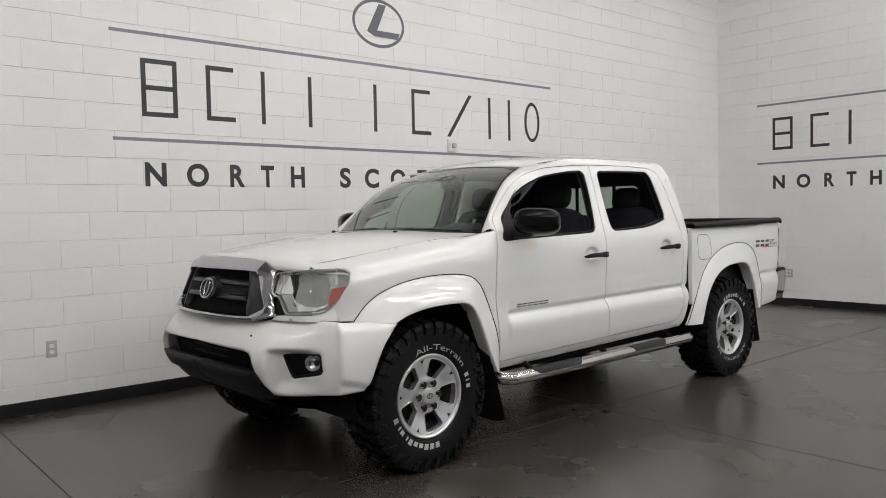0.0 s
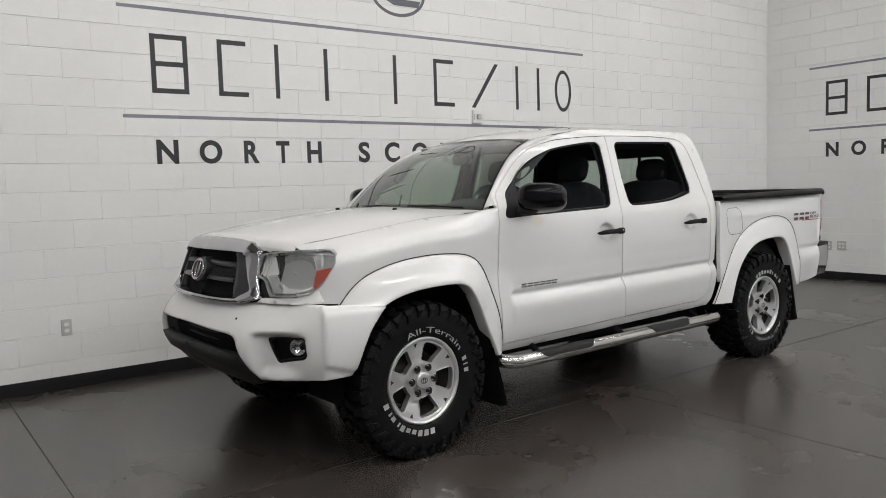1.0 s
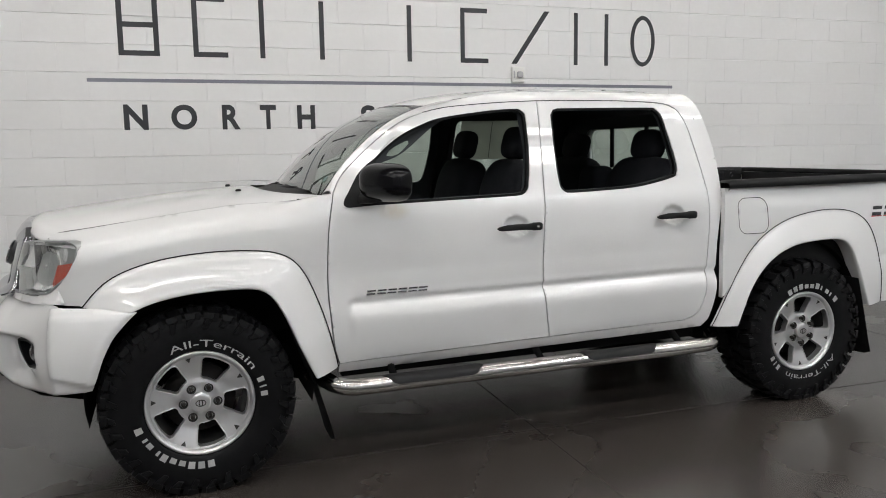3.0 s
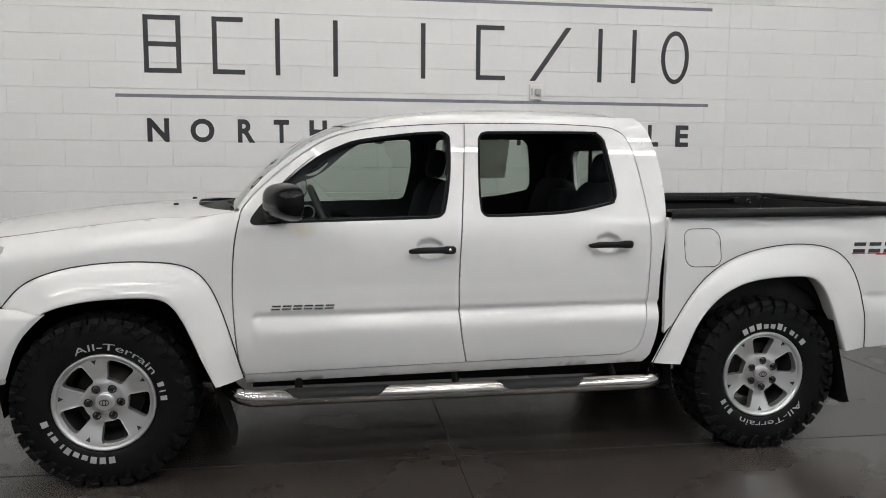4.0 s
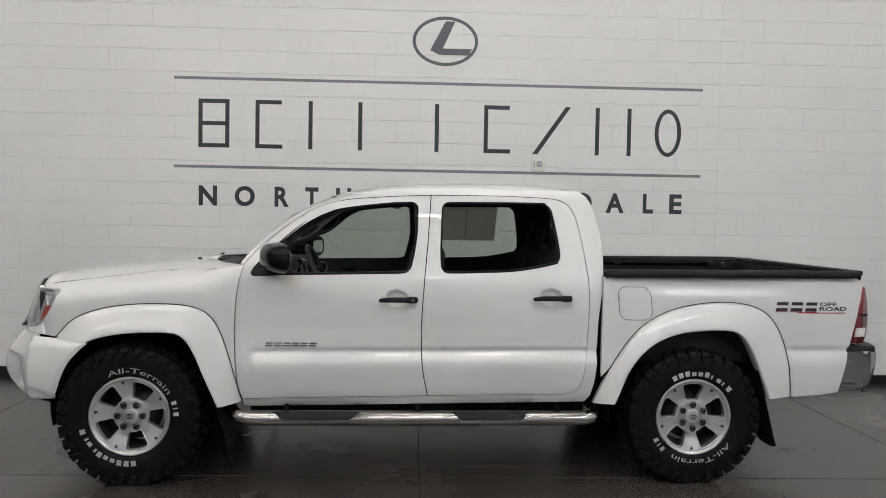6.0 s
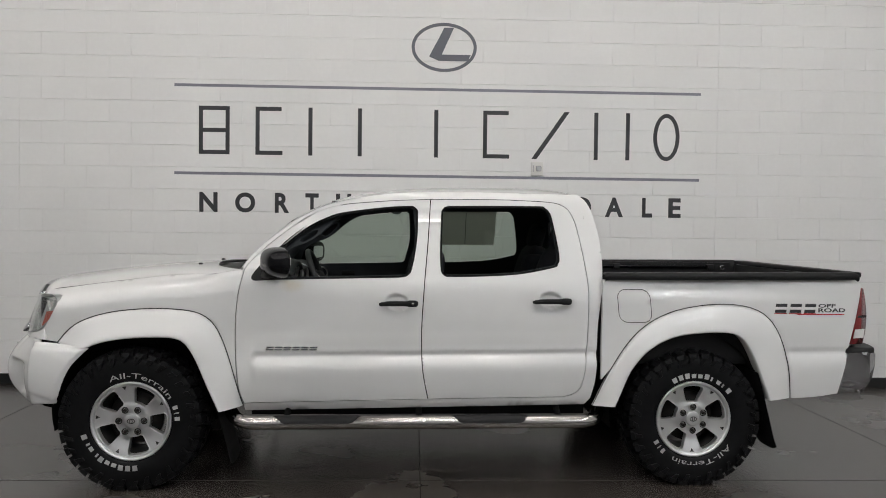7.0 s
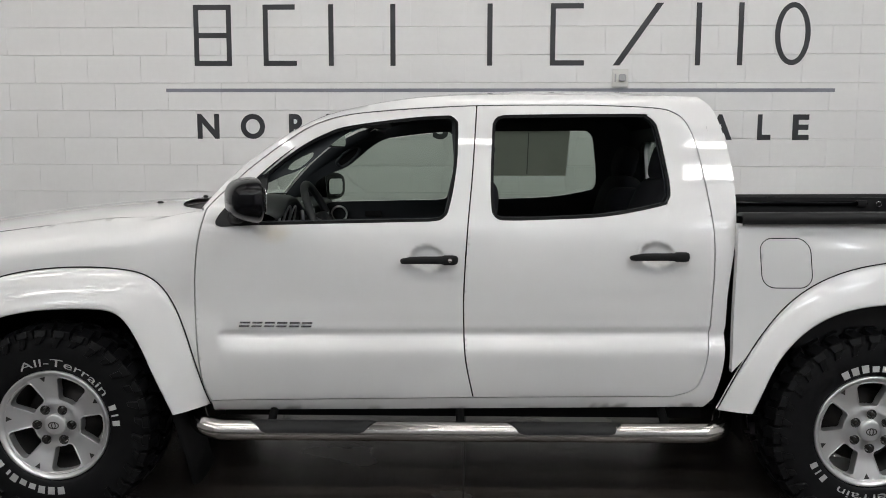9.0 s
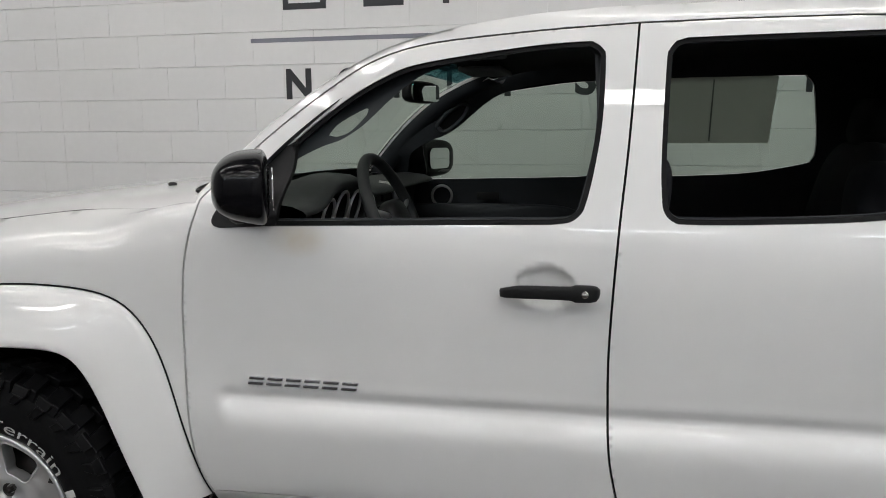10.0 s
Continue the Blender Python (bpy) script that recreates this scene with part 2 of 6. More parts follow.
def spline(xs, ys):
    """A natural cubic spline through the points, flat in slope beyond the ends."""
    xs, ys = np.array(xs, float), np.array(ys, float)
    n, h = len(xs), np.diff(xs)
    a = np.eye(n)
    r = np.zeros(n)
    for i in range(1, n - 1):
        a[i, i - 1:i + 2] = h[i - 1], 2 * (h[i - 1] + h[i]), h[i]
        r[i] = 6 * ((ys[i + 1] - ys[i]) / h[i] - (ys[i] - ys[i - 1]) / h[i - 1])
    k = np.linalg.solve(a, r)

    def f(x):
        x = min(max(x, xs[0]), xs[-1])
        i = min(max(int(np.searchsorted(xs, x)) - 1, 0), n - 2)
        d, e = x - xs[i], xs[i + 1] - x
        return float(k[i] * e ** 3 / (6 * h[i]) + k[i + 1] * d ** 3 / (6 * h[i]) + (ys[i] / h[i] - k[i] * h[i] / 6) * e + (ys[i + 1] / h[i] - k[i + 1] * h[i] / 6) * d)
    return f


def curve(pts, n=6):
    """Catmull-Rom through the points, n steps a span, in any number of dimensions."""
    p = [np.array(q, float) for q in pts]
    p = [2 * p[0] - p[1]] + p + [2 * p[-1] - p[-2]]
    out = []
    for i in range(1, len(p) - 2):
        for s in range(n):
            t = s / n
            out.append(0.5 * (2 * p[i] + (p[i + 1] - p[i - 1]) * t + (2 * p[i - 1] - 5 * p[i] + 4 * p[i + 1] - p[i + 2]) * t * t + (3 * p[i] - p[i - 1] - 3 * p[i + 1] + p[i + 2]) * t ** 3))
    out.append(p[-2])
    return [tuple(float(c) for c in q) for q in out]


def resample(poly, step):
    """A closed outline with no edge longer than step."""
    out = []
    for a, b in zip(poly, poly[1:] + poly[:1]):
        d = math.dist(a, b)
        if d < 1e-6:
            continue
        k = max(1, math.ceil(d / step))
        out += [(a[0] + (b[0] - a[0]) * i / k, a[1] + (b[1] - a[1]) * i / k) for i in range(k)]
    return out


def area2(poly):
    return sum(a[0] * b[1] - b[0] * a[1] for a, b in zip(poly, poly[1:] + poly[:1]))


def offset(poly, d):
    """A closed outline moved inward by d (outward where d is negative)."""
    sgn = 1 if area2(poly) > 0 else -1
    poly = [p for p, q in zip(poly, poly[1:] + poly[:1]) if math.dist(p, q) > 1e-5]
    n, out = len(poly), []
    for i in range(n):
        a, p, b = Vector(poly[i - 1]), Vector(poly[i]), Vector(poly[(i + 1) % n])
        n1, n2 = (p - a).normalized(), (b - p).normalized()
        n1, n2 = Vector((-n1.y, n1.x)), Vector((-n2.y, n2.x))
        m = n1 + n2
        m = m / max(0.35, m.length_squared / 2) if m.length > 1e-6 else n1
        q = p + m * d * sgn
        out.append((q.x, q.y))
    return out


def inside(x, y, poly):
    r = False
    for (x0, y0), (x1, y1) in zip(poly, poly[1:] + poly[:1]):
        if (y0 > y) != (y1 > y) and x < (x1 - x0) * (y - y0) / (y1 - y0) + x0:
            r = not r
    return r


def lifted(outline, fn, holes=(), step=0.03, rim=0.015, into=(0, 1, 0), bm=None):
    """A sheet of the outline less its holes, laid on the surface fn(a, b), with its edges turned in by rim."""
    from mathutils.geometry import delaunay_2d_cdt
    loops = [resample(list(l), step) for l in (outline, *holes)]
    co, edges = [], []
    for l in loops:
        s = len(co)
        co += [Vector(p) for p in l]
        edges += [(s + i, s + (i + 1) % len(l)) for i in range(len(l))]
    border = np.array([tuple(p) for p in co])
    lo, hi = border.min(0), border.max(0)
    for i in range(int((hi[0] - lo[0]) / step) + 1):
        for j in range(int((hi[1] - lo[1]) / step) + 1):
            x, y = lo[0] + (i + 0.5) * step, lo[1] + (j + 0.5) * step
            if inside(x, y, loops[0]) and not any(inside(x, y, h) for h in loops[1:]):
                if ((border - (x, y)) ** 2).sum(1).min() > (0.45 * step) ** 2:
                    co.append(Vector((x, y)))
    vs, _, fs = delaunay_2d_cdt(co, edges, [], 0, 1e-6)[:3]
    bm = bm or bmesh.new()
    made = [None] * len(vs)
    for f in fs:
        cx, cy = sum(vs[i].x for i in f) / 3, sum(vs[i].y for i in f) / 3
        if inside(cx, cy, loops[0]) and not any(inside(cx, cy, h) for h in loops[1:]):
            for i in f:
                if made[i] is None:
                    made[i] = bm.verts.new(fn(vs[i].x, vs[i].y))
            try:
                bm.faces.new([made[i] for i in f])
            except ValueError:
                pass
    if rim:
        into = Vector(into) * rim
        for l in loops:
            a = [bm.verts.new(fn(*p)) for p in l]
            b = [bm.verts.new(v.co + into) for v in a]
            for i in range(len(l)):
                j = (i + 1) % len(l)
                if (a[i].co - a[j].co).length > 1e-6:
                    bm.faces.new((a[i], a[j], b[j], b[i]))
    return bm


def loft(rows, bm=None, closed=False, caps=False):
    """A sheet through rows of points, all of the same number; closed: each row is a ring."""
    bm = bm or bmesh.new()
    vs = [[bm.verts.new(p) for p in r] for r in rows]
    n = len(rows[0])
    for a, b in zip(vs, vs[1:]):
        for i in range(n if closed else n - 1):
            j = (i + 1) % n
            bm.faces.new((a[i], a[j], b[j], b[i]))
    if caps:
        bm.faces.new(vs[0])
        bm.faces.new(vs[-1][::-1])
    return bm


def tube(path, r, bm=None, n=12, caps=True, squash=1.0):
    """A round bar along a path; r: one radius, or one for each point."""
    path = [Vector(p) for p in path]
    rows, up = [], None
    for i, p in enumerate(path):
        d = (path[min(i + 1, len(path) - 1)] - path[max(i - 1, 0)]).normalized()
        if up is None:
            up = d.orthogonal().normalized()
        up = (up - d * up.dot(d)).normalized()
        side = d.cross(up)
        rad = r[i] if isinstance(r, (list, tuple)) else r
        rows.append([p + (up * math.cos(2 * math.pi * k / n) + side * math.sin(2 * math.pi * k / n) * squash) * rad for k in range(n)])
    return loft(rows, bm, True, caps)


def turned(profile, n=64, bm=None, axis_at=(0, 0, 0), close=False):
    """A body turned round the local y axis; profile: rows of (radius, y)."""
    bm = bm or bmesh.new()
    rows = []
    for k in range(n):
        a = 2 * math.pi * k / n
        rows.append([(axis_at[0] + r * math.cos(a), axis_at[1] + y, axis_at[2] + r * math.sin(a)) for r, y in profile])
    rows.append(rows[0])
    return merged(loft(rows, bm))


def merged(bm, d=1e-5):
    bmesh.ops.remove_doubles(bm, verts=bm.verts, dist=d)
    return bm


def prism(poly, fn0, fn1, bm=None):
    """A solid between an outline mapped by fn0 and the same outline mapped by fn1."""
    bm = bm or bmesh.new()
    a = [bm.verts.new(fn0(*p)) for p in poly]
    b = [bm.verts.new(fn1(*p)) for p in poly]
    for i in range(len(poly)):
        j = (i + 1) % len(poly)
        bm.faces.new((a[i], a[j], b[j], b[i]))
    bm.faces.new(a)
    bm.faces.new(b[::-1])
    return bm


def rounded(x0, x1, y0, y1, r, n=5):
    """A rounded rectangle as an outline."""
    out = []
    for cx, cy, s in ((x1 - r, y0 + r, -90), (x1 - r, y1 - r, 0), (x0 + r, y1 - r, 90), (x0 + r, y0 + r, 180)):
        out += [(cx + r * math.cos(radians(s + 90 * i / n)), cy + r * math.sin(radians(s + 90 * i / n))) for i in range(n + 1)]
    return out


def text_mesh(word, bold=0.0):
    """A flat mesh of a word in the built-in font; its lower left corner lies at 0, 0, and its size comes with it."""
    cu = bpy.data.curves.new("word", "FONT")
    cu.body, cu.size, cu.offset, cu.fill_mode, cu.resolution_u = word, 1.0, bold, "FRONT", 6
    ob = bpy.data.objects.new("word", cu)
    me = bpy.data.meshes.new_from_object(ob)
    bpy.data.objects.remove(ob)
    co = np.array([v.co[:2] for v in me.vertices])
    lo, hi = co.min(0), co.max(0)
    bm = bmesh.new()
    bm.from_mesh(me)
    bpy.data.meshes.remove(me)
    for v in bm.verts:
        v.co.x, v.co.y = v.co.x - lo[0], v.co.y - lo[1]
    return bm, float(hi[0] - lo[0]), float(hi[1] - lo[1])

# ---- the room ----
WALL_Y, WALL_X, ROOM_X0, ROOM_Y0, ROOM_Z = 2.88, 7.99, -6.5, -8.5, 5.4
bm = box(bmesh.new(), ROOM_X0 - 0.2, WALL_X + 0.2, ROOM_Y0 - 0.2, WALL_Y + 0.2, -0.2, 0)
floor = tagged(mesh_ob("floor", bm, M_FLOOR, smooth=False), "polished grey brown concrete floor with sawn joints", "floor", kind="structure")
for k, (x0, x1, y0, y1) in enumerate(((-1.548, -1.542, ROOM_Y0, WALL_Y), (1.627, 1.633, ROOM_Y0, WALL_Y), (4.90, 4.906, ROOM_Y0, WALL_Y), (ROOM_X0, WALL_X, 0.157, 0.163))):
    part("joint", box(bmesh.new(), x0, x1, y0, y1, -0.01, 0.0006 + 0.0003 * (k == 3)), M_FLOORJOINT, floor, smooth=False)
wall_north = tagged(mesh_ob("wall_north", box(bmesh.new(), ROOM_X0 - 0.2, WALL_X + 0.2, WALL_Y + 0.008, WALL_Y + 0.2, 0, ROOM_Z), M_JOINT, smooth=False), "white painted concrete block wall with dark lettering", "wall", kind="structure")
wall_east = tagged(mesh_ob("wall_east", box(bmesh.new(), WALL_X + 0.008, WALL_X + 0.2, ROOM_Y0 - 0.2, WALL_Y + 0.008, 0, ROOM_Z), M_JOINT, smooth=False), "white painted concrete block wall with dark lettering", "wall", kind="structure")
# south and west walls are never in view; added to close the room and bounce light
tagged(mesh_ob("wall_south", box(bmesh.new(), ROOM_X0 - 0.2, WALL_X + 0.008, ROOM_Y0 - 0.2, ROOM_Y0, 0, ROOM_Z), M_REAR, smooth=False), "plain grey painted wall", "wall", kind="structure")
tagged(mesh_ob("wall_west", box(bmesh.new(), ROOM_X0 - 0.2, ROOM_X0, ROOM_Y0, WALL_Y + 0.008, 0, ROOM_Z), M_REAR, smooth=False), "plain grey painted wall", "wall", kind="structure")
tagged(mesh_ob("ceiling", box(bmesh.new(), ROOM_X0 - 0.2, WALL_X + 0.2, ROOM_Y0 - 0.2, WALL_Y + 0.2, ROOM_Z, ROOM_Z + 0.2), M_CEIL, smooth=False), "plain light grey ceiling with strip lights", "ceiling", kind="structure")
bm = bmesh.new()
prof = [(0.0, 0.0), (-0.012, 0.0), (-0.009, 0.008), (-0.007, 0.02), (-0.006, 0.088), (-0.004, 0.093), (0.0, 0.094)]
loft([[(x, WALL_Y + d, z) for d, z in prof] for x in (ROOM_X0, WALL_X - 0.004)], bm)
tagged(mesh_ob("baseboard", bm, M_BASE), "black rubber cove base along the wall", "baseboard", kind="structure")
bm = bmesh.new()
loft([[(WALL_X + d, y, z) for d, z in prof] for y in (ROOM_Y0, WALL_Y - 0.004)], bm)
tagged(mesh_ob("baseboard", bm, M_BASE), "black rubber cove base along the wall", "baseboard", kind="structure")

# strip lights under the ceiling
def strip_light(x, y, glow):
    lamp = thing("ceiling_light", "long white twin-tube strip light on the ceiling", "ceiling light", "strip lights", at=pose(x, y, ROOM_Z - 0.07))
    part("frame", box(bmesh.new(), -1.22, 1.22, -0.11, 0.11, 0.0, 0.07, 0.008), M_OFFWHITE, lamp, smooth=False)
    for d in (-0.065, 0.065):
        part("tube", box(bmesh.new(), -1.2, 1.2, d - 0.03, d + 0.03, -0.05, -0.002, 0.012), glow, lamp, "glowing tube", smooth=False)
    return lamp


for y, glow in ((-0.1, M_LAMP), (-2.7, M_LAMP), (-5.0, M_LAMP), (-7.5, M_COOLLAMP)):
    row = strip_light(-4.0, y, glow)
    for x in (-0.9, 2.5, 5.8):
        copy_thing(row, pose(x, y, ROOM_Z - 0.07))
# two extra strips with no known source, added to brighten the east end
for y in (-3.85, -6.25):
    copy_thing(row, pose(6.2, y, ROOM_Z - 0.07))

# lettering on the walls: dark shapes for the name, letters for the words below
NAME_SHAPES = (("frame", -0.426, -0.143), ("bracket", 0.095, 0.345), ("post", 0.583, 0.816), ("post", 1.042, 1.278), ("post", 1.755, 1.99), ("bracket", 2.215, 2.464),
               ("slant", 2.673, 3.041), ("posts", 3.266, 3.606), ("ring", 3.831, 4.084))
WORD_LETTERS = (("N", -0.42, -0.252), ("O", -0.09, 0.095), ("R", 0.277, 0.411), ("T", 0.560, 0.683), ("H", 0.845, 0.986), ("S", 1.355, 1.473), ("C", 1.632, 1.797), ("O", 1.937, 2.123),
                ("T", 2.27, 2.393), ("T", 2.53, 2.653), ("S", 2.79, 2.908), ("D", 3.084, 3.25), ("A", 3.383, 3.556), ("L", 3.737, 3.835), ("E", 3.99, 4.11))


def flat(bm, m, thick=0.0015):
    """Turns a flat shape in x, y into a thin painted layer that faces -y of the wall's own frame."""
    bmesh.ops.remove_doubles(bm, verts=bm.verts, dist=1e-5)
    for v in bm.verts:
        v.co = m @ Vector((v.co.x, -thick, v.co.y))
    return bm


def poly_face(bm, pts):
    bm.faces.new([bm.verts.new((x, y, 0)) for x, y in pts])


def ring_shape(bm, cx, cy, a, b, w, n=64, gap=None):
    for k in range(n):
        t0, t1 = 2 * math.pi * k / n, 2 * math.pi * (k + 1) / n
        if gap and gap[0] <= k < gap[1]:
            continue
        poly_face(bm, [(cx + (a - d) * math.cos(t), cy + (b - d) * math.sin(t)) for d, t in ((0, t0), (0, t1), (w, t1), (w, t0))])


def rect(bm, x0, x1, y0, y1):
    poly_face(bm, [(x0, y0), (x1, y0), (x1, y1), (x0, y1)])


def wall_sign(m):
    """The painted sign of one wall; m maps the sign's x, up to the wall."""
    sign = thing("wall_sign", "black and grey sign painted on white block wall", "wall sign")
    for name, z in (("upper_line", 2.784), ("lower_line", 1.972)):
        bm = bmesh.new()
        rect(bm, -0.65, 4.28, z - 0.013, z + 0.013)
        part(name, flat(bm, m), M_GREYINK, sign, "long grey painted line", smooth=False)
    z0, z1, w = 2.15, 2.595, 0.038
    for kind, x0, x1 in NAME_SHAPES:
        shapes = []
        zm = (z0 + z1) / 2
        if kind in ("post", "posts"):
            shapes.append([[(x0, z0), (x0 + w, z0), (x0 + w, z1), (x0, z1)]])
        if kind == "posts":
            shapes.append([[(x1 - w, z0), (x1, z0), (x1, z1), (x1 - w, z1)]])
        if kind == "frame":
            o, i = [(x0, z0), (x1, z0), (x1, z1), (x0, z1)], [(x0 + w, z0 + w), (x1 - w, z0 + w), (x1 - w, z1 - w), (x0 + w, z1 - w)]
            shapes.append([[o[k], o[(k + 1) % 4], i[(k + 1) % 4], i[k]] for k in range(4)] + [[(x0 + w, zm - w / 2), (x1 - w, zm - w / 2), (x1 - w, zm + w / 2), (x0 + w, zm + w / 2)]])
        if kind == "bracket":
            shapes.append([[(x0, z0), (x0 + w, z0), (x0 + w, z1), (x0, z1)], [(x0 + w, z0), (x1, z0), (x1, z0 + w), (x0 + w, z0 + w)], [(x0 + w, z1 - w), (x1 - 0.01, z1 - w), (x1 - 0.01, z1), (x0 + w, z1)]])
        if kind == "slant":
            shapes.append([[(x0, z0), (x0 + 0.05, z0), (x1 - 0.01, z1), (x1 - 0.06, z1)]])
        for polys in shapes:
            bm = bmesh.new()
            for p in polys:
                poly_face(bm, p)
            part("mark", flat(bm, m), M_INK, sign, smooth=False)
        if kind == "ring":
            bm = bmesh.new()
            ring_shape(bm, (x0 + x1) / 2, zm, (x1 - x0) / 2, (z1 - z0) / 2, w)
            part("mark", flat(bm, m), M_INK, sign, smooth=False)
    for ch, x0, x1 in WORD_LETTERS:
        bm, sx, sy = text_mesh(ch, 0.035)
        for v in bm.verts:
            v.co.x, v.co.y = x0 + v.co.x * (x1 - x0) / sx, 1.612 + v.co.y * 0.186 / sy
        part("letter", flat(bm, m), M_INK, sign, smooth=False)
    bm = bmesh.new()
    ring_shape(bm, 1.84, 3.176, 0.305, 0.228, 0.03, 72)
    part("ring", flat(bm, m), M_EMBLEM, sign, "dark grey oval ring", smooth=False)
    bm = bmesh.new()
    poly_face(bm, [(1.70, 3.09), (1.79, 3.05), (1.818, 3.11), (1.93, 3.36), (1.84, 3.36)])
    poly_face(bm, [(1.79, 3.05), (2.06, 3.05), (2.09, 3.11), (1.818, 3.11)])
    part("bar", flat(bm, m), M_EMBLEM, sign, "dark grey slanted bar", smooth=False)
    return sign


wall_sign(Matrix.Translation((0, WALL_Y, 0)))
wall_sign(Matrix.Translation((WALL_X, 1.63, 0)) @ Matrix.Rotation(radians(-90), 4, "Z"))

# ---- the truck ----
# Its own frame: u to the rear from the front hub, v from the near side to the far side, z up.
MID = 0.89
truck = thing("pickup_truck", "white double cab pickup truck on all-terrain tyres", "pickup truck", at=pose(0, 0, 0, 0, 0, 1.54))

_plain = spline((0.40, 0.45, 0.50, 0.56, 0.62, 0.68, 0.76, 0.82, 0.88, 0.95, 1.05, 1.13, 1.19, 1.23, 1.30, 1.45, 1.60, 1.66, 1.70, 1.72),
                (0.13, 0.085, 0.060, 0.044, 0.036, 0.034, 0.040, 0.0445, 0.046, 0.043, 0.043, 0.048, 0.060, 0.074, 0.098, 0.148, 0.196, 0.219, 0.245, 0.275))
_creased = spline((0.56, 0.60, 0.645, 0.67, 0.685, 0.695, 0.705, 0.715, 0.725, 0.735, 0.742, 0.749, 0.758, 0.770, 0.79, 0.82, 0.88),
                  (0.044, 0.036, 0.0285, 0.0272, 0.0286, 0.0310, 0.0347, 0.0392, 0.0445, 0.0515, 0.0575, 0.0595, 0.0565, 0.0490, 0.0468, 0.0462, 0.046))


def _door(z, u=1.2):
    """Depth of the cab's side: plain ahead, with a sharp crease along the doors that climbs a little to the rear."""
    k = min(1.0, max(0.0, (u - 0.645) / 0.045))
    y = z - 0.010 * (min(u, 2.7) - 0.66)
    if not 0.56 < y < 0.88 or k == 0:
        return _plain(z)
    k = k * k * (3 - 2 * k)
    return _plain(z) * (1 - k) + k * (_creased(y) + _plain(z) - _plain(y))


def lean(u, z):
    """The pillar beside the windshield draws in towards the front."""
    a = min(1.0, max(0.0, (1.16 - u) / 0.26))
    b = min(1.0, max(0.0, (z - 1.235) / 0.10))
    return 0.058 * a * a * (3 - 2 * a) * b * b * (3 - 2 * b)


_nose = spline((-0.66, -0.605, -0.55, -0.47, -0.40, -0.30, -0.18, -0.05, 0.1), (0.235, 0.130, 0.083, 0.036, 0.018, 0.008, 0.002, 0.0, 0.0))
_ridge = spline((-0.80, -0.60, -0.40, -0.20, 0.10, 0.40, 0.65), (1.040, 1.071, 1.100, 1.128, 1.166, 1.200, 1.232))


def ease(x, a, b):
    """A soft step from 0 at a to 1 at b."""
    t = min(1.0, max(0.0, (x - a) / (b - a)))
    return t * t * (3 - 2 * t)


def _swell(u):
    return 0.03 * (1 - ease(u, 0.15, 0.58))


def _shoulder(u):
    """Height of the line where the fender's roll meets the hood."""
    return _ridge(u) + _swell(u)


_tail = spline((3.9, 4.05, 4.15, 4.22, 4.30), (0.0, 0.004, 0.014, 0.03, 0.06))


def side(far):
    """Maps a point of the near side to the near or the far side."""
    return (lambda p: (p[0], 2 * MID - p[1], p[2])) if far else (lambda p: p)


def door_at(u, z):
    """The cab's side, with a shallow cup behind each handle."""
    v = _door(z, u) + lean(u, z)
    for c in (1.487, 2.385):
        r = math.hypot((u - c) / 0.066, (z - (1.064 if c < 2 else 1.080)) / 0.046)
        if r < 1:
            v += 0.026 * (1 - r ** 9)
    return (u, v, z)


def fender_at(u, w):
    """The front fender: upright side, then rolled over into the hood's edge; w is the height, then the way along the roll."""
    h = _shoulder(u)
    s = h - 0.13
    if w <= s:
        return (u, _plain(w) + _nose(u), w)
    a = min(1.0, (w - s) / 0.22)
    v, z = _plain(s) + 0.15 * ((1 - math.cos(1.1 * a)) / 0.5464) ** 1.1, s + 0.13 * math.sin(1.1 * a) / 0.8912
    # towards the door the roll gives way to the door's own section and a flat cowl corner
    k = min(1.0, max(0.0, (u - 0.28) / 0.31))
    k = k * k * (3 - 2 * k)
    f = min(1.0, a / 0.69)
    g = max(0.0, (a - 0.69) / 0.31)
    z2 = s + (1.246 - s) * f + (h - 1.240) * g
    v2 = _plain(min(z2, 1.246)) * (1 - g) + (_plain(s) + 0.15) * g
    return (u, v + (v2 - v) * k + _nose(u), z + (z2 - z) * k)


def bed_at(u, z):
    """The cargo bed's side: a raised shoulder over the wheel and the doors' crease again behind it."""
    v = 0.55 * _plain(min(z, 1.13)) - 0.008 + _tail(u) + max(0.0, z - 1.17) ** 2 * 6
    env = math.exp(-((u - 3.32) / 0.48) ** 4)
    q = min(1.0, max(0.0, (z - 1.085) / 0.085))
    v += 0.020 * env * q * q * (3 - 2 * q)
    k = min(1.0, max(0.0, (u - 3.79) / 0.05))
    y = z - 0.010 * (min(u, 4.3) - 0.66)
    if k and 0.56 < y < 0.88:
        v += 0.75 * k * (_creased(y) - _plain(y))
    return (u, v, z)


FRONT_SEAM = curve([(0.609, 1.248), (0.590, 1.16), (0.576, 1.072), (0.566, 0.92), (0.568, 0.767), (0.586, 0.562), (0.612, 0.472)])
DRIP_FRONT = curve([(1.682, 1.668), (1.475, 1.658), (1.26, 1.641), (1.155, 1.627), (1.056, 1.602), (0.974, 1.567), (0.893, 1.515), (0.813, 1.455), (0.734, 1.389), (0.657, 1.314), (0.611, 1.254)])
B_SEAM = curve([(1.672, 0.497), (1.640, 0.66), (1.632, 0.80), (1.632, 0.948), (1.645, 1.175), (1.665, 1.40), (1.682, 1.668)])
FRONT_DOOR = FRONT_SEAM + curve([(0.662, 0.476), (1.2, 0.488), (1.672, 0.497)])[0:-1] + B_SEAM[:-1] + DRIP_FRONT[:-1]
